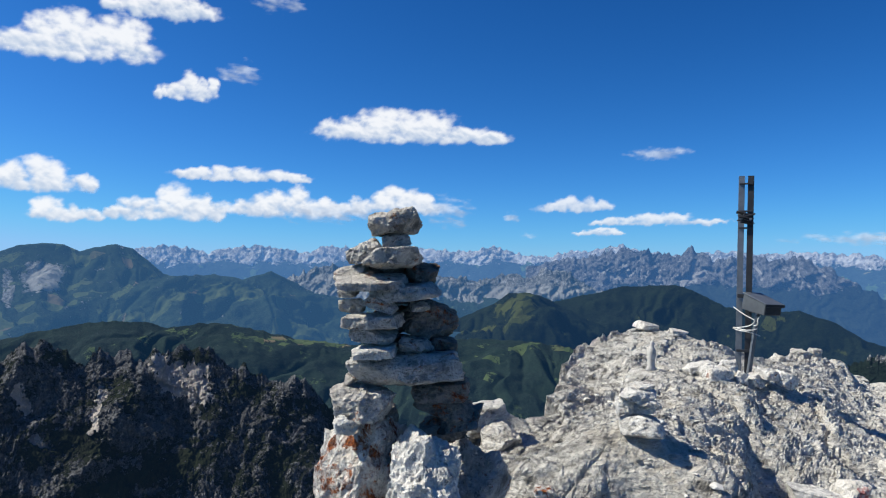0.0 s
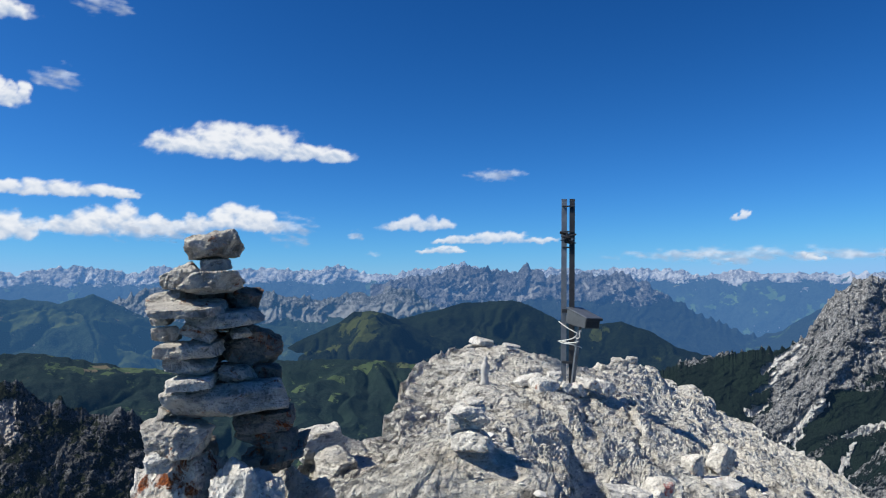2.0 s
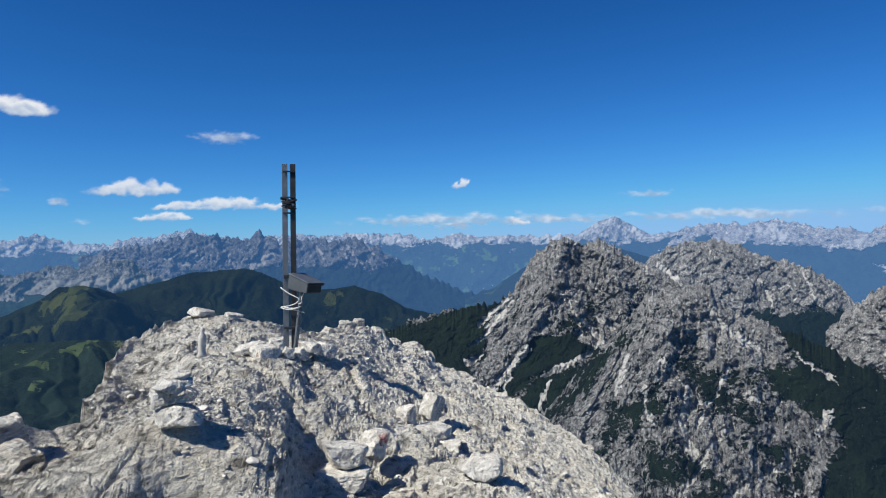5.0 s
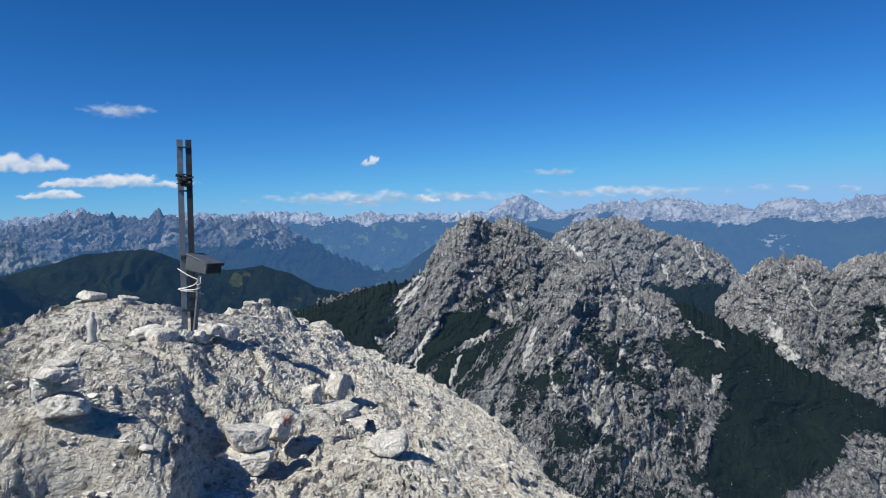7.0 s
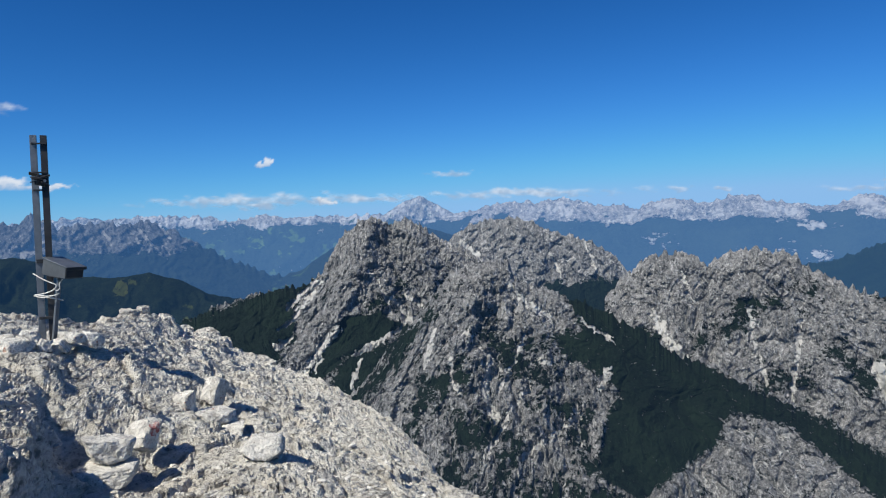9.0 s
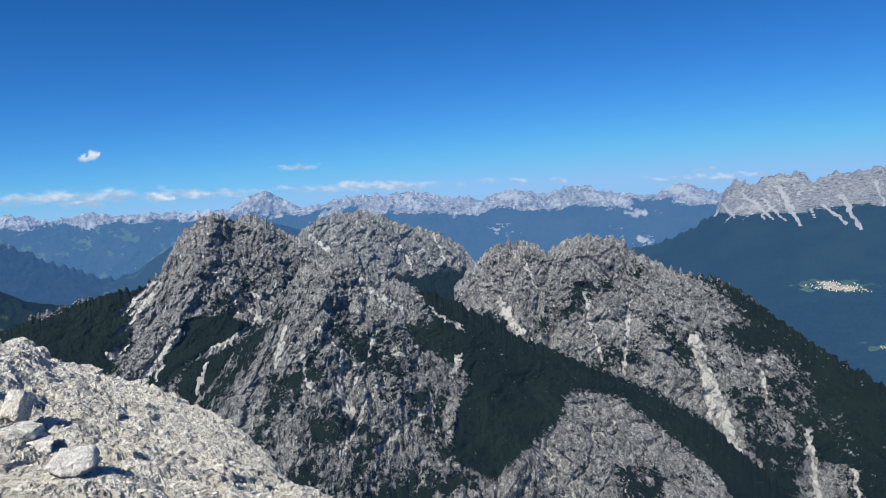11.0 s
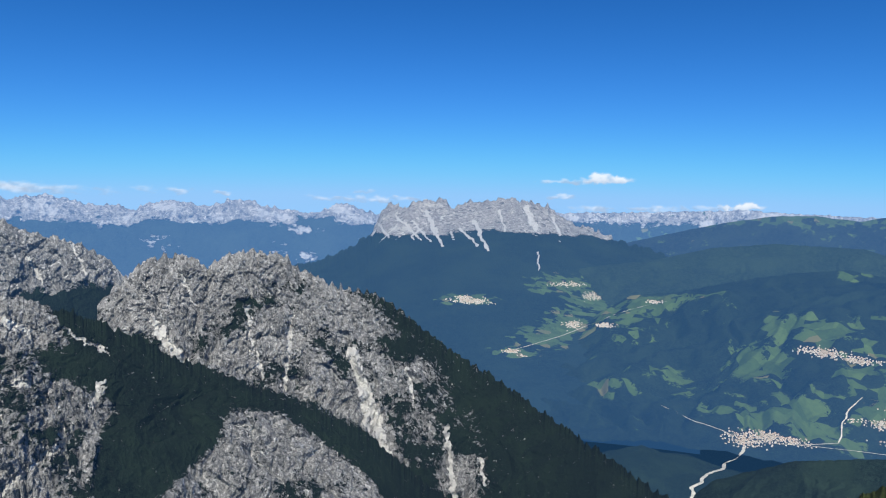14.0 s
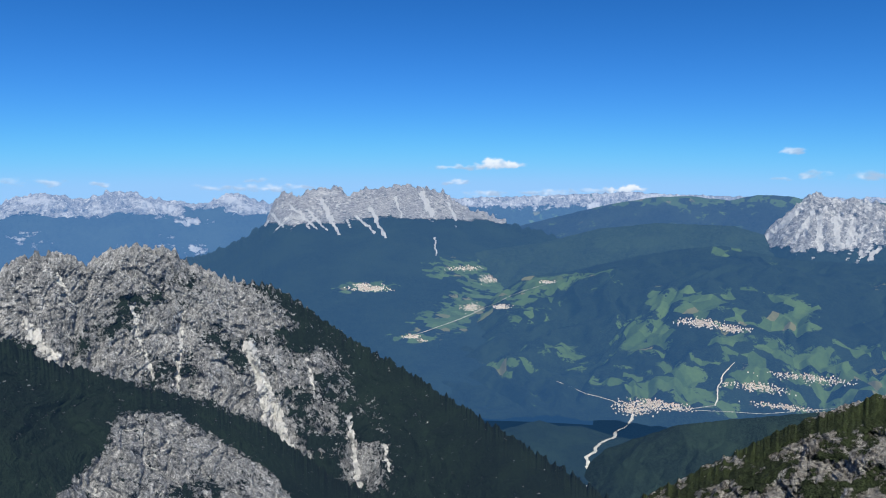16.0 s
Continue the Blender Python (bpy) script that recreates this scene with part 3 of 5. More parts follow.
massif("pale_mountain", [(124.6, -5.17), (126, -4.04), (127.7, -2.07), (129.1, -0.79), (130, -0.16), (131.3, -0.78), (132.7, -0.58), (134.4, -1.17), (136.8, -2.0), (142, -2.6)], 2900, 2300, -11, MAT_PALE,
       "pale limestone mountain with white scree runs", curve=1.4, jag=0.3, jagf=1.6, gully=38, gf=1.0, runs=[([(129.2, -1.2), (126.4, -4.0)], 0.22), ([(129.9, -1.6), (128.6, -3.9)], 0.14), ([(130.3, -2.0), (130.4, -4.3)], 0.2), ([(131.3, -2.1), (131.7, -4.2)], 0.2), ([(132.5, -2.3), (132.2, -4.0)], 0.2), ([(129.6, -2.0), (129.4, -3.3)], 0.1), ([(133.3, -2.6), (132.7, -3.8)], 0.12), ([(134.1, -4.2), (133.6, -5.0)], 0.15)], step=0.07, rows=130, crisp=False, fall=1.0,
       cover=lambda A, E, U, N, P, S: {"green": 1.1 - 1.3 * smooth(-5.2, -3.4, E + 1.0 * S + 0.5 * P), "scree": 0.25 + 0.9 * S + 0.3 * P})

# ---------------------------------------------------------------- wooded hills, blue haze painted on as emission
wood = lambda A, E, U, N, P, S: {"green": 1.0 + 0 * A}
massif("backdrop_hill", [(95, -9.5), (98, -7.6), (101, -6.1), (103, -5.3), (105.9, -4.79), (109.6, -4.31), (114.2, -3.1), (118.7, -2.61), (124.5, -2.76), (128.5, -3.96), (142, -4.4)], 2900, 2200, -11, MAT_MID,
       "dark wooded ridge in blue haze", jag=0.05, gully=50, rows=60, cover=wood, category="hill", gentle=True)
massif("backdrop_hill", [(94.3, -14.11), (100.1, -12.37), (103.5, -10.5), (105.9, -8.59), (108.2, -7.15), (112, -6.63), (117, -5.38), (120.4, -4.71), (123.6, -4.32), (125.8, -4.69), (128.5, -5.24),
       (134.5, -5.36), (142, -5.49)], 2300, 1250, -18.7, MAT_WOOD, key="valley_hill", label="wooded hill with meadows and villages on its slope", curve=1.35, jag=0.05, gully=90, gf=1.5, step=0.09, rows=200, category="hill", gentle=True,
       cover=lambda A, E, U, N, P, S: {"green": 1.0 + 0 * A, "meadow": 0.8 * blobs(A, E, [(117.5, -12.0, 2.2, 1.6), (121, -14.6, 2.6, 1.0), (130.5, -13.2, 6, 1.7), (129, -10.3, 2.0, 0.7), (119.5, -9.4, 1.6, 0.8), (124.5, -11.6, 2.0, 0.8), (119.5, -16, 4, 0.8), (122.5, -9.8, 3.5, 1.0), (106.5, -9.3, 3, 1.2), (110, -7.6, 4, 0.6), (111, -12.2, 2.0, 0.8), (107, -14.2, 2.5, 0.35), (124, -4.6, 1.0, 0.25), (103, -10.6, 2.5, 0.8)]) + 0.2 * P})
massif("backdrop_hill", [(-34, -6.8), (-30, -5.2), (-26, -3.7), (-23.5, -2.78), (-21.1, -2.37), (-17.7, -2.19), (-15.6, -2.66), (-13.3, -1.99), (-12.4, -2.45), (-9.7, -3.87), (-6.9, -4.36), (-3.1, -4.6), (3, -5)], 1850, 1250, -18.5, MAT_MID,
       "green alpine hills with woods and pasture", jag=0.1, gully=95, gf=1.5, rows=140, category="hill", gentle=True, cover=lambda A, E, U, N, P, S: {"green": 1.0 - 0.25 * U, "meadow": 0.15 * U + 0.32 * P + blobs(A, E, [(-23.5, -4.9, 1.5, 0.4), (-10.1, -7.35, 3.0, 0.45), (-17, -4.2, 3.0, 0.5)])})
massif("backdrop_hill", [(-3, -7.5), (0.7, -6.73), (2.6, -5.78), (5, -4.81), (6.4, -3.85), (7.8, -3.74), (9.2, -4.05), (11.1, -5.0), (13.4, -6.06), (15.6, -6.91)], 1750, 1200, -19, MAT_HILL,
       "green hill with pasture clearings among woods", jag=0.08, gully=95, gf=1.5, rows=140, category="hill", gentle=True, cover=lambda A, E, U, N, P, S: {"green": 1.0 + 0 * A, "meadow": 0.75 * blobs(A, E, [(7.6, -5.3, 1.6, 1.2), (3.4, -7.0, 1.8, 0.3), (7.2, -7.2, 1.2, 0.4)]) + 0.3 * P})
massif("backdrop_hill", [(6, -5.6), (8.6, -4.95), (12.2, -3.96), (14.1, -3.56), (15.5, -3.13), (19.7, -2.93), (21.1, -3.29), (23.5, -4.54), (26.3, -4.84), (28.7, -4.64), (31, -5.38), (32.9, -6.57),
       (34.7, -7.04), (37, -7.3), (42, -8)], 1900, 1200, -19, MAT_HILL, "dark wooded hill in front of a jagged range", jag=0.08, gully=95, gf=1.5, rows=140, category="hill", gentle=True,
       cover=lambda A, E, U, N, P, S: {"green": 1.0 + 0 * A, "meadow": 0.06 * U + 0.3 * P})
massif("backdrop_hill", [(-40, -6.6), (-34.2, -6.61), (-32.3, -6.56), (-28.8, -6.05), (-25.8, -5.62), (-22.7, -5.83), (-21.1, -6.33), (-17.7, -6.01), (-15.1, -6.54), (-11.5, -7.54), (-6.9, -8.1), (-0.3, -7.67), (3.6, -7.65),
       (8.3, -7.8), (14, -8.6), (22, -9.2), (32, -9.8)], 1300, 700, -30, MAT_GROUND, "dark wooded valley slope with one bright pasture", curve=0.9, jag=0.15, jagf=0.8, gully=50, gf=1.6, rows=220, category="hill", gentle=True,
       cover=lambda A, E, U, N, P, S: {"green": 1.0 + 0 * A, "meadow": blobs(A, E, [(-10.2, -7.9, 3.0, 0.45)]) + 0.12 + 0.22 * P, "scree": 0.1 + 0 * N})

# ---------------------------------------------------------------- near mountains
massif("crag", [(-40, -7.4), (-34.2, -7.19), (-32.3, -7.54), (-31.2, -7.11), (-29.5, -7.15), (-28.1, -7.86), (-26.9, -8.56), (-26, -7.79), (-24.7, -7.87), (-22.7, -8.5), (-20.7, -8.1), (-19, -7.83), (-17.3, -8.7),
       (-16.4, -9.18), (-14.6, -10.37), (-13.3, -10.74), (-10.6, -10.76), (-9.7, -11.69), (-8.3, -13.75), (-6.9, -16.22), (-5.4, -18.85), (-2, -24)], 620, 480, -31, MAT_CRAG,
       "limestone crag darkened as shaded, with scree between towers", curve=0.75, jag=0.8, jagf=0.75, gully=15, gf=0.7, step=0.06, rows=300, crisp=True,
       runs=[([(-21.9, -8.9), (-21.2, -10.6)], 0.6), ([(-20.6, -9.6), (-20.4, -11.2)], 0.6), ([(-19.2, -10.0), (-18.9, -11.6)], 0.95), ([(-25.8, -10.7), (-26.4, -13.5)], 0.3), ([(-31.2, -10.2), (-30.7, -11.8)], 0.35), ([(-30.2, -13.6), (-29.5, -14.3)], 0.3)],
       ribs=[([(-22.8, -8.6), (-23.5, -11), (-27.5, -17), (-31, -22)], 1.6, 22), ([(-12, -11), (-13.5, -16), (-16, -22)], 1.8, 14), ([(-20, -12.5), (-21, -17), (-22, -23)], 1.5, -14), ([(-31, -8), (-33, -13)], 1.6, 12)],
       # dwarf pine cover, raised to darken the face as shade
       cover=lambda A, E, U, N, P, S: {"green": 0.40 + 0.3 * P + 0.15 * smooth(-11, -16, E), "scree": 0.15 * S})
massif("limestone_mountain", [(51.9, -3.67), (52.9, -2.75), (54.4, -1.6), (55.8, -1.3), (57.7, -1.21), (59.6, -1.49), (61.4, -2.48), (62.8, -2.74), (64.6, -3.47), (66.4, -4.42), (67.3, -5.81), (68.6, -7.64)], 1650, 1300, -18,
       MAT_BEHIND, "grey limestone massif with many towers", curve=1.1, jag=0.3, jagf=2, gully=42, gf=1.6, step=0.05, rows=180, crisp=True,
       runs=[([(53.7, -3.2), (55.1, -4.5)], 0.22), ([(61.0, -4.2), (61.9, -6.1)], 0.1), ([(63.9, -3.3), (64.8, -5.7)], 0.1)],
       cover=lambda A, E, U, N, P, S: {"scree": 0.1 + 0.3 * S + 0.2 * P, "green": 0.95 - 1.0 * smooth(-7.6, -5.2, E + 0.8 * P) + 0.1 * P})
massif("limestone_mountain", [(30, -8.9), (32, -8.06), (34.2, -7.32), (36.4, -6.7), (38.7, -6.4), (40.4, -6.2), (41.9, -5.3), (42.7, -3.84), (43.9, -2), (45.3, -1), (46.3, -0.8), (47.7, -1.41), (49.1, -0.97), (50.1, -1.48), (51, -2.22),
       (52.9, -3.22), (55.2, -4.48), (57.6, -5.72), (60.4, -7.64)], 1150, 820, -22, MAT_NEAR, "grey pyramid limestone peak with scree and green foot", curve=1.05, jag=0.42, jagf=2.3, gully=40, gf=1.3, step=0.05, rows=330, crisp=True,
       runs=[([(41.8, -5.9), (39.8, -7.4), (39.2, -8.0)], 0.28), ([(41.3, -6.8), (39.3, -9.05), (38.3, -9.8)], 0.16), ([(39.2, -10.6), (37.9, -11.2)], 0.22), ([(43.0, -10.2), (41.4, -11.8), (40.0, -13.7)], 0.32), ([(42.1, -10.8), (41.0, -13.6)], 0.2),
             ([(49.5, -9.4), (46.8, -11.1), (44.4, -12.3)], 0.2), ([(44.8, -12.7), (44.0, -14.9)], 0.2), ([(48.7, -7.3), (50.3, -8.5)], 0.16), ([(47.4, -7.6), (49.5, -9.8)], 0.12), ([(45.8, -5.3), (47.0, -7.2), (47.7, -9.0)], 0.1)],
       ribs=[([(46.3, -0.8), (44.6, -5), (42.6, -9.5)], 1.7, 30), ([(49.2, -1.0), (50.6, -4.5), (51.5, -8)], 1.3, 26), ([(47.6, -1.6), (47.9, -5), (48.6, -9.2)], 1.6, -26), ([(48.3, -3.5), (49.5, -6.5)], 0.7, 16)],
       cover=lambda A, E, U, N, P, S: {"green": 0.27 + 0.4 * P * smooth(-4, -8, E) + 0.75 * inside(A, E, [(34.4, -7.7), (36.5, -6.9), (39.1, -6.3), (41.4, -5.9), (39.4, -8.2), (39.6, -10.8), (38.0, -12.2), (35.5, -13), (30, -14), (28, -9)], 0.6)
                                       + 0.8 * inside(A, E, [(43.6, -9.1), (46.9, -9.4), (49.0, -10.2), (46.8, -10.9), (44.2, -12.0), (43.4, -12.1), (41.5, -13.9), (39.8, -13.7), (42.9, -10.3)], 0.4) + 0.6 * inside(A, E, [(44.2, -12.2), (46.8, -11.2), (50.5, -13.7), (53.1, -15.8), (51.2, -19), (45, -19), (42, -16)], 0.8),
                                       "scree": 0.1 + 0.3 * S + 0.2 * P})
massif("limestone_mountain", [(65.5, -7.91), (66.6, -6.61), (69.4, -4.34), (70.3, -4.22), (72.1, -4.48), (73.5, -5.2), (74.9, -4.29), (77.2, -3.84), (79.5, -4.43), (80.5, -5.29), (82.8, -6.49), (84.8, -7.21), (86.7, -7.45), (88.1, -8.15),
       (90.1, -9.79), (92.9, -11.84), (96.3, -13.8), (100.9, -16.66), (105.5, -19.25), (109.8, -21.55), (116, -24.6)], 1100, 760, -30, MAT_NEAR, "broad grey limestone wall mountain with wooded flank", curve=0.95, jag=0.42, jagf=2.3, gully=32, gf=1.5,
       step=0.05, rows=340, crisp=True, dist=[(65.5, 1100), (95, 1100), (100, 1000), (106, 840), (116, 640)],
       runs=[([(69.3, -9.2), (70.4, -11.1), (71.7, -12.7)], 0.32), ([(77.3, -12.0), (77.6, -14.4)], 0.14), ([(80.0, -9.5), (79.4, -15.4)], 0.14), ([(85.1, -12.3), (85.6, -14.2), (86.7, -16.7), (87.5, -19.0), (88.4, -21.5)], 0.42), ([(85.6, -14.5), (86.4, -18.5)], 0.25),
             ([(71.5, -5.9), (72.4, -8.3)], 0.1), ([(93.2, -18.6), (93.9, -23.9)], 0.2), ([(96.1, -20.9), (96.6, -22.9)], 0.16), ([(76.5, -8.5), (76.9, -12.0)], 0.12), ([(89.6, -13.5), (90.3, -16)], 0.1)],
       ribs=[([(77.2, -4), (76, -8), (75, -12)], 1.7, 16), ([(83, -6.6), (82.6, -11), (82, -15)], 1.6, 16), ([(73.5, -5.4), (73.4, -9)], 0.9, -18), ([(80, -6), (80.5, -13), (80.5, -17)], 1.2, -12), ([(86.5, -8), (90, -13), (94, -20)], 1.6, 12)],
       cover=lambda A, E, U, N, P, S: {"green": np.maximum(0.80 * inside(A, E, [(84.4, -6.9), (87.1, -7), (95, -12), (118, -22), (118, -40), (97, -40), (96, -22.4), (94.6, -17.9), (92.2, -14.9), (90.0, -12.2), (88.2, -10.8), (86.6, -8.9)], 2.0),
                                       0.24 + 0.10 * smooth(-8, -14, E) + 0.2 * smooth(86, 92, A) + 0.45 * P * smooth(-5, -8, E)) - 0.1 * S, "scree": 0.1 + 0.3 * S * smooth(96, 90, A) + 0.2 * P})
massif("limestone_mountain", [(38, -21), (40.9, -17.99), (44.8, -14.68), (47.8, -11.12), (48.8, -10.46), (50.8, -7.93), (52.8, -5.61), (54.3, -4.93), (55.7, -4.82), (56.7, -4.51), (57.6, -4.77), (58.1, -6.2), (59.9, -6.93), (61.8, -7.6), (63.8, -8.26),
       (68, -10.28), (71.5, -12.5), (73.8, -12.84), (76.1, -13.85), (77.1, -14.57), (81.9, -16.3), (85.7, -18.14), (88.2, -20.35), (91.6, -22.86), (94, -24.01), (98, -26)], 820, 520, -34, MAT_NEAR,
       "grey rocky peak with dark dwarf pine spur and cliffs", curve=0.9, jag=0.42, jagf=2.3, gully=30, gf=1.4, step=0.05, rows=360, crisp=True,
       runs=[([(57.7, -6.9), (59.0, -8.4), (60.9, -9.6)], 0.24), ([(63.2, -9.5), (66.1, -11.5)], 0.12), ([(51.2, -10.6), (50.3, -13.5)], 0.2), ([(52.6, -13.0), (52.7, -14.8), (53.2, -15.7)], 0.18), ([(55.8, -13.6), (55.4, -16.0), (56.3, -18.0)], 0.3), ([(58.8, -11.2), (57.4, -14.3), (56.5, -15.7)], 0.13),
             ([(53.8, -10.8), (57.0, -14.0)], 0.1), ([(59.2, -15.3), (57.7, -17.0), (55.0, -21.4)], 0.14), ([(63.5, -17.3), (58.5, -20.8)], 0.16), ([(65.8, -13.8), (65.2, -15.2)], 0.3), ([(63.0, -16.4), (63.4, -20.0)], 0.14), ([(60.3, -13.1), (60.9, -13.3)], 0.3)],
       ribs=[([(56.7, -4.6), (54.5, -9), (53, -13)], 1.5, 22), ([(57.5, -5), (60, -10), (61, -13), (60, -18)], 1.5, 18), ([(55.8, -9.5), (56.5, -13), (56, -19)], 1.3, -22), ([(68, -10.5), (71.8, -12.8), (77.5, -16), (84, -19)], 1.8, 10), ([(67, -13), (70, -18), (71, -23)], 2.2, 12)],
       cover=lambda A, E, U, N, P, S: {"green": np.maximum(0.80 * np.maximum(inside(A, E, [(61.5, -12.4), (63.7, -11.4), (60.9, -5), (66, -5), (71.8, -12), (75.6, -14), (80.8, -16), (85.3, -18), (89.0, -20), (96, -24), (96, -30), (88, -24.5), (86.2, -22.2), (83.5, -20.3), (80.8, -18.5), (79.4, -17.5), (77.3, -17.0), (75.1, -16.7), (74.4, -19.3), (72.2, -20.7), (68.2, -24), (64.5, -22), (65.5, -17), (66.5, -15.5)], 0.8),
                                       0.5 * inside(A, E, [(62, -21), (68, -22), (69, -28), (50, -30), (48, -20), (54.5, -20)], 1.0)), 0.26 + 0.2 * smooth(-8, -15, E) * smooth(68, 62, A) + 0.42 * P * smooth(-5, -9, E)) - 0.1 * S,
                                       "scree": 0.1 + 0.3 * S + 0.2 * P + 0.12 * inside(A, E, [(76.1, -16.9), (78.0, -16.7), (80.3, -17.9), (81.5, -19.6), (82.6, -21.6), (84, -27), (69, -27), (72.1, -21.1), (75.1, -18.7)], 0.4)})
massif("backdrop_hill", [(98, -29), (106.9, -25.66), (111.7, -23.76), (115, -20.76), (120.8, -18.4), (127, -17.09), (130.8, -16.24), (135, -15.51), (142, -14.0)], 1000, 620, -34, MAT_GROUND, "dark wooded slope above a river bed", jag=0.06, gully=30,
       rows=160, cover=wood, category="hill", gentle=True)
massif("rocky_slope", [(112, -28), (115.5, -25.32), (117.8, -24.15), (120.9, -22.49), (125.1, -19.9), (129, -17.32), (132.6, -15.37), (134.9, -14.23), (137.6, -12.49), (142, -11)], 260, 150, -38, mountain_mat("near_slope", (0.26, 0.25, 0.235), (0.13, 0.12, 0.11), (0.018, 0.025, 0.012), (0.05, 0.06, 0.02), SCREE, 12),
       "near slope of dwarf pine and pale limestone outcrops", curve=1.0, jag=0.3, jagf=1.5, gully=9, gf=1.6, step=0.06, rows=260, crisp=True, cover=lambda A, E, U, N, P, S: {"green": 0.66 + 0.7 * P - 0.4 * smooth(127, 136, A), "scree": 0.1 + 0.2 * S + 0.3 * P})

# ---------------------------------------------------------------- summit rock
def limestone(name, light, dark, stain, size, rust=0.0, local=False, bedding=2.6, calm=False):
    """Pale weathered limestone: broken facets, dark lichen specks, hairline cracks, ochre stains."""
    n = Nodes(name)
    p = n.local() if local else n.place()
    q = n.add("Mapping", {"Vector": p, "Rotation": (0.5, 0.3, 0.7), "Scale": (1, 1, bedding)}).outputs[0]
    big = n.noise(p, 1.4 / size, 5, 0.6, 0.5)
    mid = n.noise(q, 8 / size, 8, 0.72, 0.15)
    fine = n.noise(p, 42 / size, 6, 0.75)
    speck = n.noise(p, 20 / size, 5, 0.8)
    chip = n.add("TexVoronoi", {"Vector": q, "Scale": 17 / size, "Randomness": 1.0})
    tone = n.add("SeparateColor", {0: chip.outputs["Color"]}).outputs[0]
    c = n.mix(n.ramp(mid, 0.33, 0.60), dark, light)
    c = n.mix(n.math("MULTIPLY", n.ramp(tone, 0.45, 1.0), 0.35), c, [k * 0.8 for k in dark])
    c = n.mix(n.math("MULTIPLY", n.ramp(big, 0.5, 0.72), 0.55), c, stain)
    c = n.mix(n.math("MULTIPLY", n.ramp(speck, 0.57, 0.66), 0.6), c, (0.075, 0.07, 0.066))
    c = n.mix(n.math("MULTIPLY", n.ramp(fine, 0.52, 0.68), 0.5), c, [min(1, k * 1.3) for k in light])
    if rust:
        r1 = n.ramp(n.noise(p, 5.5 / size, 7, 0.72, 0.8), 0.60 - 0.12 * rust, 0.68 - 0.1 * rust)
        c = n.mix(r1, c, n.mix(n.ramp(fine, 0.4, 0.6), (0.14, 0.032, 0.012), (0.36, 0.11, 0.03)))
    rift = n.rift(q, 6 / size, 8, 0.65, 0.1)
    c = n.mix(n.math("MULTIPLY", n.ramp(rift, 0.5, 0.12), 0.4 if calm else 0.75), c, [k * 0.3 for k in dark])
    hair = n.rift(p, 22 / size, 5, 0.6, 0.1)
    c = n.mix(n.math("MULTIPLY", n.ramp(hair, 0.45, 0.1), 0.6), c, [k * 0.35 for k in dark])
    c = n.mix(n.math("MULTIPLY", n.ramp(rift, 1.0, 1.7), 0.5), c, [min(0.85, k * 1.2) for k in light])
    h = n.math("ADD", n.math("MULTIPLY_ADD", chip.outputs["Distance"], -0.35, n.math("MULTIPLY_ADD", tone, 0.25, mid)), n.math("ADD", n.math("MULTIPLY", fine, 0.4), n.math("MULTIPLY_ADD", hair, 0.18, n.math("MULTIPLY", rift, 0.25))))
    return n.surface(c, 0.92, n.bump(h, (0.03 if calm else 0.055) * size, 1.0), spec=0.25)


LIGHT, GREY, OCHRE = (0.71, 0.684, 0.636), (0.385, 0.368, 0.335), (0.53, 0.465, 0.38)
MAT_SUMMIT = limestone("summit_limestone", LIGHT, GREY, OCHRE, 1.0)
MAT_STONE = limestone("loose_limestone", (0.64, 0.62, 0.585), (0.40, 0.385, 0.36), (0.459, 0.422, 0.37), 0.5, local=True, bedding=0.8, rust=0.05, calm=True)
MAT_CAIRN = limestone("cairn_limestone", (0.56, 0.53, 0.49), (0.32, 0.30, 0.275), (0.40, 0.345, 0.285), 0.4, local=True, bedding=0.8, rust=0.15)
MAT_RUST = limestone("rusty_limestone", (0.76, 0.72, 0.67), (0.44, 0.40, 0.36), (0.46, 0.37, 0.28), 0.42, rust=0.85, local=True, bedding=0.8)
# rusty stone, its base darkened to hold the shade of the cairn's right side
MAT_RUST_SHADE = limestone("rusty_shaded_limestone", (0.28, 0.25, 0.225), (0.13, 0.12, 0.108), (0.22, 0.165, 0.125), 0.4, rust=0.5, local=True, bedding=0.8)

SKYLINE = [(-180, -45), (-60, -45), (-20, -40), (-8, -30), (-2, -20), (0.4, -16), (1.8, -14.6), (3.7, -15), (4.4, -12.8), (5.6, -12.8), (6.7, -13.5), (8.4, -13.6), (9.0, -13.3),
           (9.3, -12.1), (10.6, -10.2), (11.3, -8.9), (12.9, -7.7), (14.4, -7.0), (16.3, -6.1), (19.6, -6.4), (22.9, -7.4), (25.3, -8.3), (30, -8), (31, -8.65), (32.8, -9.8), (34.2, -9.6), (36, -11.4), (38.3, -12.2),
           (42.6, -14.4), (46.8, -16.6), (48.8, -17.6), (50.5, -18.9), (53.5, -22.2), (56, -24.2), (65, -29), (80, -35), (110, -42), (180, -45)]
REACH = [(-180, 1.8), (-60, 1.6), (-10, 1.9), (-3, 2.6), (0, 3.2), (4, 3.9), (6.5, 4.2), (9.0, 4.35), (11.0, 6.2), (13, 7), (16, 7.6), (22, 8), (27, 11), (34, 16), (42, 14), (50, 10), (56, 7.5), (70, 5), (110, 3.0), (180, 1.8)]
STEP_A = [(-180, -1.7), (-40, -2.0), (-12, -1.7), (-6, -1.35), (2, -1.05), (10, -0.98), (17, -0.94), (22, -1.0), (24.8, -1.07), (26.2, -1.40), (32, -1.53), (41, -1.58), (55, -1.68), (75, -1.9), (110, -2.2), (180, -1.7)]
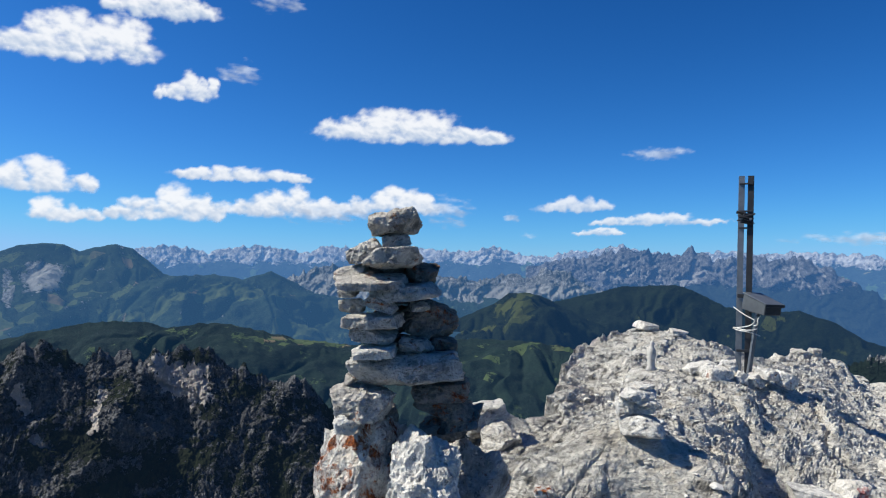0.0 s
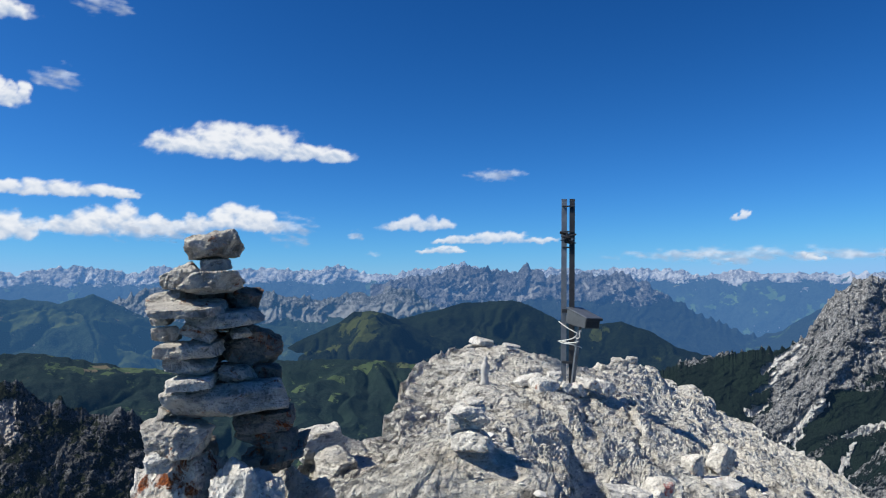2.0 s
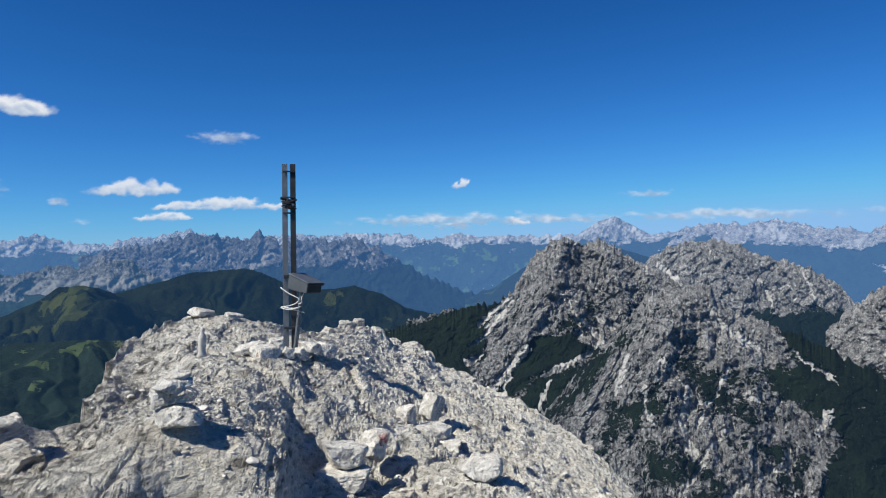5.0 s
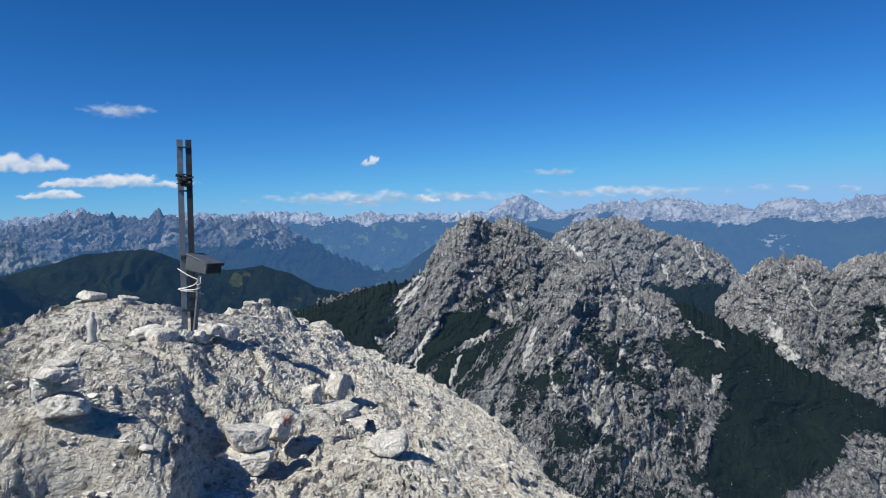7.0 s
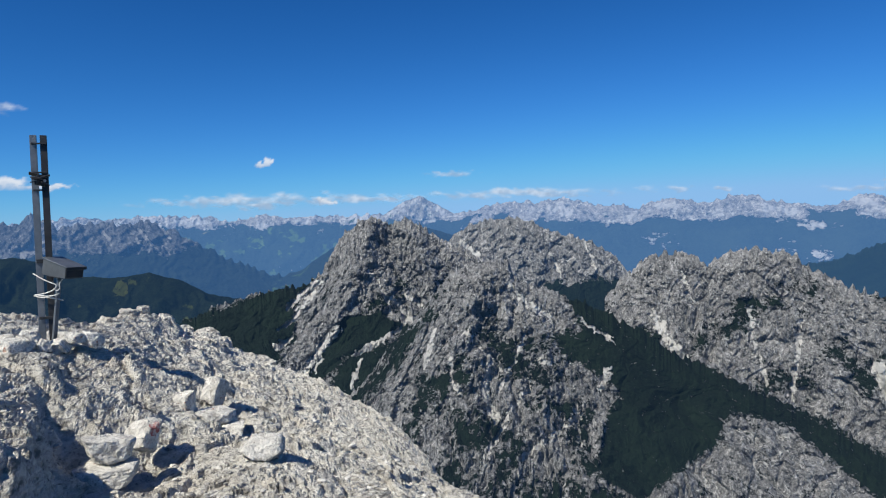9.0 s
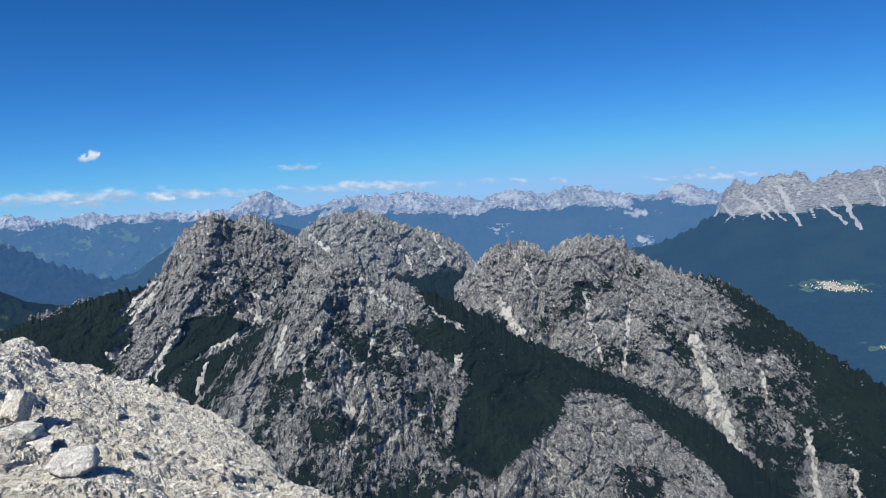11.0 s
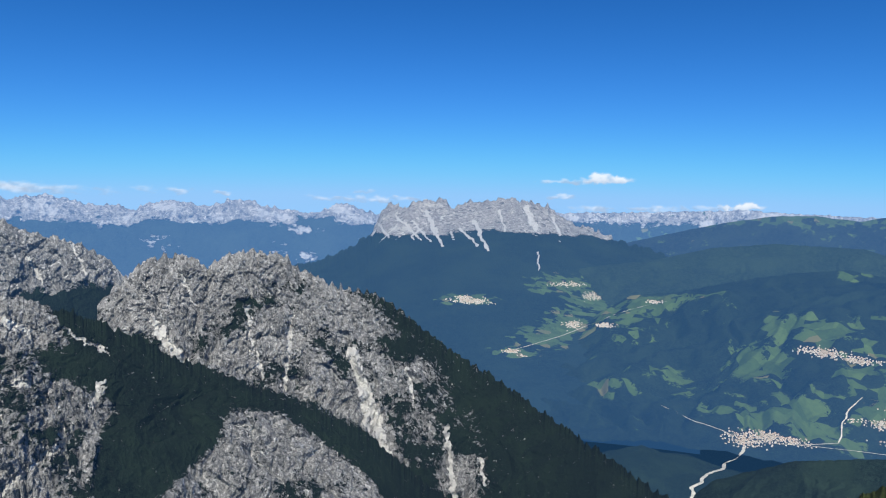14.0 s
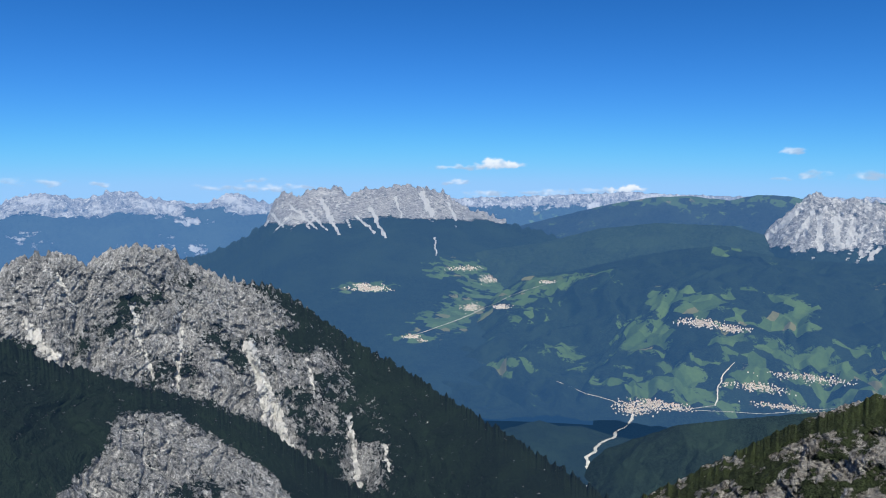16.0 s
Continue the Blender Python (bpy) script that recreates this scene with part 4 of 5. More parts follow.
STEP_B = [(10, -1.3), (14, -1.1), (17, -0.99), (25, -0.98), (30, -1.2), (34, -1.46), (38, -1.66), (45, -1.95), (55, -2.5), (75, -3.2)]


def summit_height(A, R):
    """The lie of the summit without its roughness, from the bearing and the distance, above the eye."""
    x, y = polar(A, R)
    A = A - 1.7 * np.clip((6.2 - R) / 1.9, 0, 1) * np.exp(-(((A - 11.2) / 2.2) ** 2))
    A = A + 0.7 * fbm(x * 2.3 + 4, y * 2.3, 4, 0.6) * smooth(1.5, 3, R) * smooth(60, 45, np.abs(A))
    top = np.interp(A, *np.array(SKYLINE, float).T)
    D = np.interp(A, *np.array(REACH, float).T)
    za = np.interp(A, *np.array(STEP_A, float).T)
    zb = np.interp(A, *np.array(STEP_B, float).T)
    zc = np.tan(np.radians(top)) * D
    base = np.where(D > 3.6, 3.3, D * 0.6)
    t = np.clip((R - base) / np.maximum(D - base, 0.05), 0, 1)
    z = np.where(R < base, -1.62 + (za + 1.62) * smooth(0.6 + 0.2 * np.exp(-(((A - 18) / 7) ** 2)), 1, R / base), za + (zc - za) * t)
    mid = za + (zc - za) * np.clip((6 - base) / np.maximum(D - base, 0.05), 0, 1)
    z = z + smooth(5.5, 7.5, D) * (zb - mid) * np.clip(1 - np.abs(R - 6) / np.where(R < 6, 2.7, np.maximum(D - 6, 0.5)), 0, 1)
    x, y = polar(A, R)
    for cx, cy, dz, wide in ((2.09, 3.72, -0.20, 0.45), (2.43, 3.88, -0.10, 0.35), (2.876, 3.284, 0.075, 0.4), (0.935, 3.01, 0.15, 0.4), (0.33, 3.63, -0.09, 0.3), (0.468, 2.8, 0.10, 0.35), (0.12, 2.95, -0.12, 0.25), (1.68, 5.2, 0.05, 0.35)):
        z = z + dz * np.exp(-((x - cx) ** 2 + (y - cy) ** 2) / wide**2)
    over = np.maximum(R - D, 0)
    return z - 1.1 * over - 0.004 * over**1.5, D, zc


def summit_rough(x, y):
    """The relief of the rock: ledges, slanting beds, blocks broken along joints."""
    wx, wy = x + 0.12 * fbm(x * 0.9, y * 0.9, 3), y + 0.12 * fbm(x * 0.9 + 40, y * 0.9, 3)
    bed = wx * 0.55 - wy * 0.85
    strike = wx * 0.85 + wy * 0.55
    h = 0.06 * fbm(wx * 0.75, wy * 0.75, 4, 0.5) + 0.02 * (ridged(bed * 1.3, strike * 0.55, 4, 0.5) - 0.8)
    for f, amp, joint in ((0.7, 0.09, 0.5), (1.7, 0.05, 0.9), (4.3, 0.016, 2.1)):
        step = np.floor(strike * joint + 0.8 * fbm(bed * joint, strike * joint, 2))
        slip = np.abs(np.sin(step * 127.1 + f) * 43758.5) % 1.0
        s = (0.82 * wx - 0.42 * wy) * f + 1.1 * fbm(x * f * 0.4 + 7, y * f * 0.4, 4, 0.6) + 1.6 * slip
        c = s - np.floor(s)
        calm = smooth(-0.35, 0.35, fbm(x * f * 0.3 + 60, y * f * 0.3 + f, 2))
        h = h + amp * calm * (np.where(c < 0.93, c / 0.93, (1 - c) / 0.07) - 0.5)
    for k, (f, amp, long) in enumerate(((1.5, 0.070, 1.6), (3.7, 0.046, 1.9), (8.5, 0.025, 1.8), (19.0, 0.016, 1.5), (41.0, 0.006, 1.3))):
        turn = 0.5 * fbm(x * 0.5 + 9 * k, y * 0.5, 2)
        p, q = (bed + turn * strike * 0.2) * f, strike * f / long
        bx, by, gap, r1, r2, r3 = cells(p + 0.25 * fbm(p, q, 3), q + 0.25 * fbm(p + 20, q, 3), 17 * k + 3)
        busy = 0.35 + 0.65 * smooth(-0.3, 0.35, fbm(x * f * 0.16 + 50 + k, y * f * 0.16, 3))
        h = h + amp * busy * (1.0 * (r1 - 0.5) + 1.5 * bx * (r2 - 0.35) + 1.5 * by * (r3 - 0.5) - 0.75 * smooth(0.10, 0.0, gap))
    return h + 0.004 * fbm(wx * 22 + 8, wy * 22, 4, 0.62)


def summit_at(x, y):
    A, R = np.degrees(np.arctan2(x, y)), np.hypot(x, y)
    z, D, zc = summit_height(A, R)
    damp = np.clip(np.abs(R - D) / 0.8, 0.7, 1) * np.clip(R / 1.2, 0.15, 1)
    for cx, cy, wide in ((0.935, 3.02, 0.3), (2.3, 5.3, 0.35), (1.68, 5.2, 0.25), (2.1, 3.73, 0.3), (2.88, 3.28, 0.25)):
        damp = damp * (1 - 0.8 * np.exp(-((x - cx) ** 2 + (y - cy) ** 2) / wide**2))
    return z + summit_rough(x, y) * damp


a_s = np.concatenate([np.arange(-180, -20, 4.0), np.arange(-20, -6, 0.5), np.arange(-6, 60, 0.13), np.arange(60, 90, 0.8), np.arange(90, 180, 4.0)])
v_s = np.linspace(0, 1, 680)
A, V = np.meshgrid(a_s, v_s, indexing="ij")
D = np.interp(A, *np.array(REACH, float).T)
even = np.linspace(-180, 180, 721)
wide = np.convolve(np.pad(np.interp(even, *np.array(REACH, float).T), 10, mode="edge"), np.ones(21) / 21, "valid")
D = np.repeat(1.2 * np.interp(a_s, even, wide)[:, None], len(v_s), 1)
R = 1.5 * (D / 1.5) ** V
rin, rout = np.linspace(0.05, 1.5, 40)[:-1], np.concatenate([np.geomspace(0.01, 1.5, 40), np.geomspace(1.8, 300, 24)])
R = np.concatenate([np.broadcast_to(rin, (len(a_s), len(rin))), R, D[:, :1] + rout[None, :]], 1)
A = np.repeat(a_s[:, None], R.shape[1], 1)
x, y = polar(A, R)
zs = summit_at(x, y)
me = grid_mesh("summit_rock", x, y, zs + EYE, wrap=True, smooth_faces=False)
me.materials.append(MAT_SUMMIT)
tagged(new("summit_rock", me), "weathered pale limestone summit with ledges and rubble", "rock", kind="structure")


def ground_at(x, y):
    return float(summit_at(np.array([x], float), np.array([y], float))[0]) + EYE


# ---------------------------------------------------------------- stones
_ico = {}


def ico(sub):
    if sub not in _ico:
        bm = bmesh.new()
        bmesh.ops.create_icosphere(bm, subdivisions=sub, radius=1)
        v = np.array([p.co[:] for p in bm.verts])
        f = np.array([[p.index for p in q.verts] for q in bm.faces])
        bm.free()
        _ico[sub] = (v, f)
    return _ico[sub]


def stone_mesh(name, w, d, h, seed, sub=4, cuts=16, rough=0.035, mat=None):
    """A broken stone: a block cut by random planes, its edges worn, w x d x h metres, centred."""
    rs = np.random.RandomState(seed)
    v, f = ico(sub)
    axes = np.array([[1, 0, 0], [-1, 0, 0], [0, 1, 0], [0, -1, 0], [0, 0, 1], [0, 0, -1]], float)
    pl = np.concatenate([axes + rs.normal(0, 0.16, (6, 3)), rs.normal(0, 1, (cuts, 3))])
    pl /= np.linalg.norm(pl, axis=1)[:, None]
    dist = np.concatenate([rs.uniform(0.66, 0.86, 6), rs.uniform(0.74, 1.12, cuts)])
    k = np.clip(v @ pl.T, 0, None) / dist
    rad = 1 / (k**44).sum(1) ** (1 / 44)
    p = v * rad[:, None]
    size = np.array([w, d, h])
    lo, hi = p.min(0), p.max(0)
    p = (p - (lo + hi) / 2) / (hi - lo) * size
    q = p * (4.2 / (w + d + h))
    n1 = fbm(q[:, 0] * 2.1 + seed, q[:, 1] * 2.1 + q[:, 2] * 1.7 + seed, 5, 0.6)
    n2 = ridged(q[:, 0] * 1.7 + q[:, 1] + seed * 2, q[:, 2] * 2.2 + q[:, 1] * 0.7 - seed, 5, 0.6) - 0.8
    n3 = ridged(q[:, 0] * 4.3 - q[:, 1] * 2 + seed, q[:, 2] * 4.6 + q[:, 1] * 2.5, 4, 0.6) - 0.8
    out = v * size / np.linalg.norm(v * size, axis=1)[:, None]
    p = p + out * ((1.6 * n1 + 1.1 * n2 + 0.6 * n3) * rough * 0.5 * (size.min() * 0.6 + size.mean() * 0.4))[:, None]
    me = bpy.data.meshes.new(name)
    me.from_pydata(p.tolist(), [], f.tolist())
    me.update()
    me.materials.append(mat or MAT_STONE)
    return me

# ---------------------------------------------------------------- arch cairn
def stone_part(parent, x, y, z, w, d, h, seed, mat, tilt=(0, 0, 0), sub=4, rough=0.035, name="stone"):
    ob = new(name, stone_mesh(name, w, d, h, seed, sub, mat=mat, rough=rough))
    ob.parent = parent
    ob.matrix_local = pose(x, y, z, *tilt)
    return ob


CAIRN_Y = 2.05
cairn = tagged(new("cairn"), "tall stacked limestone cairn built over a small arch", "cairn")
cairn.location = (-0.05, CAIRN_Y, 0.55)
# x, z, width, height, tilt, offset in depth, kind: c grey, r rusty and darkened as shade, s pale
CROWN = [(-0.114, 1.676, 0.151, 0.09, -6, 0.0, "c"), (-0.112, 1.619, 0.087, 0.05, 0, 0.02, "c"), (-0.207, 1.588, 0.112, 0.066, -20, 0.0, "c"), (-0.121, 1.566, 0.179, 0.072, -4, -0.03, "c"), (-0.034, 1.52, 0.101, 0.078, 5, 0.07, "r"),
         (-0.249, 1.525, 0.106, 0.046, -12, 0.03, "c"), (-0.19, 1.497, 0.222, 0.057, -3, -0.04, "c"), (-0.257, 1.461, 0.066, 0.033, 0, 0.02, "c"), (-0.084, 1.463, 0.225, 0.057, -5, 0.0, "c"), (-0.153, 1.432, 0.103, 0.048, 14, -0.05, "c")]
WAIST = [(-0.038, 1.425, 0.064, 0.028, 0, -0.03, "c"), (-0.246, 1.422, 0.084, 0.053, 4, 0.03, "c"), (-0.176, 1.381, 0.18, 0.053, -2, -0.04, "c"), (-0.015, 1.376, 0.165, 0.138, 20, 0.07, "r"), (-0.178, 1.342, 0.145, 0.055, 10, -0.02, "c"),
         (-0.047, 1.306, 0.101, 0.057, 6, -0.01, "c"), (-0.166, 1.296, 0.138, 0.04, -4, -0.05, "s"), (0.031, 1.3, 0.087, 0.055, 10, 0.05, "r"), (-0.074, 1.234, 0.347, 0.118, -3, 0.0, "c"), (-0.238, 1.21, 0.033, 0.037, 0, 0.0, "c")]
# fill stones added behind, coloured dark so that the gaps look shaded
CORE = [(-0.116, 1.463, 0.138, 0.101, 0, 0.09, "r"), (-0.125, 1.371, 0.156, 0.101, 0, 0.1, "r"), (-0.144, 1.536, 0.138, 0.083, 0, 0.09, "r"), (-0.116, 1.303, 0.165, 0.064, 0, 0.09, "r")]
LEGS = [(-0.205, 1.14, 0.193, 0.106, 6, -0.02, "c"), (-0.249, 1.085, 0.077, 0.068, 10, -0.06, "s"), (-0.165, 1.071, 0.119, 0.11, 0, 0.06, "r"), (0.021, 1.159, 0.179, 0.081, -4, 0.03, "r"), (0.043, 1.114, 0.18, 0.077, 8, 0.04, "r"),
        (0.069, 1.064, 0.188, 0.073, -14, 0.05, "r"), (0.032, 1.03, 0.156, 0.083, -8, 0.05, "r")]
KIND = {"c": MAT_CAIRN, "r": MAT_RUST_SHADE, "s": MAT_STONE}
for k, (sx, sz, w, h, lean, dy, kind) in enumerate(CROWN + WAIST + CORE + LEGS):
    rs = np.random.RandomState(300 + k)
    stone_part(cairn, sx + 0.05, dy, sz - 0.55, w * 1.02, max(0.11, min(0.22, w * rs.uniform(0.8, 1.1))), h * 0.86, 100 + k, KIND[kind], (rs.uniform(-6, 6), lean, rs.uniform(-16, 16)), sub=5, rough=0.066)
for nm, lab, m, (sx, sy, sz, w, d, h), turn, sd in (
        ("boulder", "rust stained limestone boulder under the cairn", MAT_RUST, (-0.222, 2.12, 0.75, 0.30, 0.34, 0.68), (0, 4, 0), 41),
        ("boulder", "pale rounded limestone boulder before the cairn", MAT_STONE, (-0.025, 1.95, 0.85, 0.225, 0.26, 0.44), (0, -6, 10), 57),
        ("boulder", "limestone block in the shade of the cairn", MAT_CAIRN, (0.03, 2.2, 0.64, 0.25, 0.34, 0.66), (0, 26, 10), 63)):
    b = tagged(new(nm, stone_mesh(nm, w, d, h, sd, 6, 30, 0.08, m)), lab, "boulder", "boulders under the cairn")
    b.matrix_world = pose(sx, sy, sz, *turn)

# ---------------------------------------------------------------- small cairn
small = tagged(new("cairn"), "small cairn of stacked limestone slabs", "cairn")
far_k = next(k for k in np.arange(0.9, 1.4, 0.004) if ground_at(0.935 * k, 3.01 * k) >= EYE + k * (0.752 - EYE))
small.location = (0.935 * far_k, 3.01 * far_k, ground_at(0.935 * far_k, 3.01 * far_k))
small.rotation_euler = (0, 0, radians(-17))
for k, (sx, sy, sz, w, h, lean) in enumerate([(0.0, 0.0, 0.053, 0.205, 0.108, -6), (-0.078, 0.01, 0.134, 0.093, 0.085, 8), (0.012, 0.03, 0.130, 0.108, 0.05, 0), (0.03, -0.01, 0.160, 0.115, 0.04, 12),
                                              (-0.023, 0.005, 0.196, 0.168, 0.060, 8), (0.010, 0.015, 0.226, 0.085, 0.036, -4)]):
    stone_part(small, sx * far_k, sy * far_k, sz * far_k, w * far_k, w * 0.8 * far_k, h * far_k, 500 + k, MAT_STONE, (k * 3 - 6, lean, k * 7 - 20), rough=0.06)


# ---------------------------------------------------------------- summit post
def metal(name, color, rough, rusty=0.2):
    n = Nodes(name)
    p = n.local()
    a = n.noise(p, 14, 6, 0.65)
    b = n.noise(p, 90, 4, 0.6)
    c = n.mix(n.ramp(a, 0.3, 0.7), [k * 0.75 for k in color], color)
    c = n.mix(n.math("MULTIPLY", n.ramp(b, 0.58, 0.75), rusty), c, (0.12, 0.06, 0.035))
    return n.surface(c, n.math("MULTIPLY_ADD", a, 0.25, rough), n.bump(b, 0.001, 0.4), metal=0.75, spec=0.5)


STEEL = metal("weathered_steel", (0.20, 0.22, 0.245), 0.38)
STEEL_D = metal("dark_steel", (0.055, 0.058, 0.065), 0.45, 0.35)
BOXPAINT = metal("box_sheet", (0.13, 0.14, 0.15), 0.45)


def box_bm(size, at=(0, 0, 0), bevel=0.0, turn=None, bm=None):
    bm2 = bmesh.new()
    bmesh.ops.create_cube(bm2, size=1)
    bmesh.ops.scale(bm2, vec=size, verts=bm2.verts)
    if bevel:
        bmesh.ops.bevel(bm2, geom=bm2.edges[:], offset=bevel, segments=2, affect="EDGES", profile=0.6)
    m = Matrix.Translation(at) @ (turn or Matrix())
    bmesh.ops.transform(bm2, matrix=m, verts=bm2.verts)
    if bm is None:
        return bm2
    me = bpy.data.meshes.new("tmp")
    bm2.to_mesh(me)
    bm2.free()
    bm.from_mesh(me)
    bpy.data.meshes.remove(me)
    return bm


def channel_bm(w, d, t, length, x, y, open_side):
    """A rolled U channel standing upright; its flanges point to open_side (+1: +y, -1: -y)."""
    bm = box_bm((w, t, length), (x, y, length / 2), 0.0012)
    for s in (-1, 1):
        box_bm((t, d, length), (x + s * (w / 2 - t / 2), y + open_side * (d / 2 - t / 2 + 0.0015), length / 2 - 0.001), 0.0012, bm=bm)
    return bm


def tube(name, pts, radius, mat, parent=None, label="", res=2):
    cu = bpy.data.curves.new(name, "CURVE")
    cu.dimensions = "3D"
    cu.bevel_depth, cu.bevel_resolution = radius, res
    sp = cu.splines.new("NURBS")
    sp.points.add(len(pts) - 1)
    for p, q in zip(sp.points, pts):
        p.co = (*q, 1)
    sp.order_u, sp.use_endpoint_u = 3, True
    tmp = bpy.data.objects.new(name, cu)
    me = bpy.data.meshes.new_from_object(tmp)
    bpy.data.objects.remove(tmp)
    me.materials.clear()
    me.materials.append(mat)
    ob = new(name, me)
    ob.parent = parent
    return tagged(ob, label)


PX, PY = 2.495, 5.42
post = tagged(new("summit_post"), "weathered grey steel summit post of two channels with a book box", "post")
PZ = 0.60
post.matrix_world = pose(PX, PY, PZ, 0, 0.8, -24.8)
H = 1.585
part("channel", channel_bm(0.046, 0.04, 0.005, H, -0.034, 0.0, 1), STEEL, post)
# right channel in darker steel: its shade is put into the colour
part("channel", channel_bm(0.046, 0.04, 0.005, H, 0.034, 0.0, 1), STEEL_D, post)
for z, w, hh in ((H - 0.065, 0.10, 0.012), (H - 0.285, 0.10, 0.012), (H - 0.42, 0.095, 0.014), (0.62, 0.10, 0.03), (0.18, 0.10, 0.02)):
    part("spacer_plate", box_bm((w, 0.018, hh), (0, -0.012, z), 0.002), STEEL_D, post)
clamp = part("clamp", box_bm((0.075, 0.05, 0.085), (0.006, -0.03, H - 0.345), 0.01, pose(0, 0, 0, 8, 12, 20)), STEEL_D, post, "dark bent clamp left from the lost crossbar")
for k, (cx, cz, tw, ln) in enumerate(((-0.035, -0.30, 12, 0.07), (0.03, -0.32, -18, 0.08), (-0.02, -0.355, -10, 0.085), (0.035, -0.37, 22, 0.06), (0.0, -0.335, 4, 0.125))):
    part("bracket", box_bm((ln, 0.035, 0.009), (cx, -0.045 - 0.006 * k, H + cz), 0.002, pose(0, 0, 0, 15 * (k - 2), tw, 8 * k)), STEEL_D, clamp)
for sx in (-0.03, 0.035):
    bm = bmesh.new()
    bmesh.ops.create_cone(bm, cap_ends=True, segments=6, radius1=0.011, radius2=0.011, depth=0.02, matrix=pose(sx, -0.065, H - 0.35, 90))
    part("bolt", bm, STEEL, clamp)

book = new("book_box")
book.parent = post
book.matrix_local = pose(-0.02, -0.045, 0.52, -3, 8, -44)
L, W, HB, HF = 0.225, 0.175, 0.125, 0.085
bm = bmesh.new()
vs = [bm.verts.new(p) for p in ((0, 0, 0), (L, 0, 0), (L, W, 0), (0, W, 0), (0, 0, HB), (L, 0, HF), (L, W, HF), (0, W, HB))]
for f in ((3, 2, 1, 0), (0, 1, 5, 4), (1, 2, 6, 5), (2, 3, 7, 6), (3, 0, 4, 7), (4, 5, 6, 7)):
    bm.faces.new([vs[i] for i in f])
bmesh.ops.bevel(bm, geom=bm.edges[:], offset=0.003, segments=2, affect="EDGES")
part("box_body", bm, BOXPAINT, book, "grey sheet metal box")
ang_l = math.degrees(math.atan2(HB - HF, L))
lid = part("lid", box_bm((math.hypot(L, HB - HF) + 0.024, W + 0.02, 0.006), (L / 2 + 0.004, W / 2, (HB + HF) / 2 + 0.006), 0.002, pose(0, 0, 0, 0, ang_l, 0)), STEEL, book, "sloping metal lid with a bent rim")
part("rim", box_bm((0.004, W + 0.02, 0.022), (L + 0.014, W / 2, HF - 0.006), 0.001), STEEL_D, lid)
# dark plate added so that the box end keeps its shade in the colour
part("front_plate", box_bm((0.004, W - 0.02, HF - 0.03), (L + 0.003, W / 2, HF / 2 - 0.006), 0.001), STEEL_D, book, "added dark plate for the shaded end of the box")
for s in (0.05, W - 0.05):
    bm = bmesh.new()
    bmesh.ops.create_cone(bm, cap_ends=True, segments=10, radius1=0.006, radius2=0.006, depth=0.045, matrix=pose(-0.004, s, HB + 0.004, 90))
    part("hinge", bm, STEEL_D, lid)
top_s, low_s = Vector((0.105, -0.10, 0.50)), Vector((0.045, -0.06, -0.03))
ln = (top_s - low_s).length
m = Matrix.Translation((top_s + low_s) / 2) @ (top_s - low_s).to_track_quat("Z", "Y").to_matrix().to_4x4()
bm = box_bm((0.042, 0.005, ln), (0, 0, 0), 0.001)
box_bm((0.005, 0.04, ln), (0.0185, 0.019, 0), 0.001, bm=bm)
bmesh.ops.transform(bm, matrix=m, verts=bm.verts)
part("strut", bm, STEEL, post, "slanting angle iron strut")
part("bracket", box_bm((0.10, 0.09, 0.006), (0.10, -0.10, 0.50), 0.001, pose(0, 0, 0, -3, 5, -44)), STEEL_D, post)
n = Nodes("pale_wire")
WIRE = n.surface(n.mix(n.ramp(n.noise(n.local(), 60), 0.4, 0.6), (0.62, 0.62, 0.6), (0.45, 0.44, 0.42)), 0.6)
tube("wire", [(-0.075, -0.03, 0.53), (-0.02, -0.075, 0.49), (0.05, -0.11, 0.455), (0.085, -0.12, 0.44), (0.06, -0.1, 0.40), (0.0, -0.06, 0.375), (-0.08, -0.02, 0.36), (-0.04, -0.05, 0.345),
              (0.03, -0.09, 0.345), (0.09, -0.1, 0.33), (0.12, -0.08, 0.315)], 0.0045, WIRE, post, "pale wire wound round post and strut")
tube("wire", [(-0.078, 0.03, 0.35), (-0.075, -0.02, 0.37), (0.0, -0.07, 0.352), (0.06, -0.12, 0.36), (0.105, -0.1, 0.375), (0.08, -0.05, 0.38)], 0.0045, WIRE, post, "pale wire wound round post and strut")
tube("wire", [(0.12, -0.1, 0.48), (0.095, -0.13, 0.45), (0.105, -0.125, 0.41), (0.075, -0.1, 0.39), (0.06, -0.09, 0.41)], 0.0045, WIRE, post, "pale wire wound round post and strut")

# ---------------------------------------------------------------- upright statuette
n = Nodes("white_plaster")
PLASTER = n.surface(n.mix(n.ramp(n.noise(n.local(), 25), 0.35, 0.65), (0.36, 0.35, 0.33), (0.48, 0.465, 0.44)), 0.75)
bm = bmesh.new()
prof = [(0.040, 0), (0.042, 0.02), (0.033, 0.03), (0.030, 0.07), (0.033, 0.11), (0.036, 0.14), (0.030, 0.168), (0.016, 0.185), (0.015, 0.195), (0.018, 0.21), (0.012, 0.228), (0.0, 0.232)]
ring = []
for r, z in prof:
    ring.append([bm.verts.new((r * math.cos(k * math.pi / 8) * (1 + 0.10 * math.sin(3 * k + z * 30) + 0.06 * math.sin(5 * k + z * 70)), r * 0.75 * math.sin(k * math.pi / 8), z)) for k in range(16)])
for a, b in zip(ring[:-1], ring[1:]):
    for k in range(16):
        bm.faces.new((a[k], a[(k + 1) % 16], b[(k + 1) % 16], b[k]))
bm.faces.new(ring[0][::-1])
for f in bm.faces:
    f.smooth = True
st = part("statuette", bm, PLASTER)
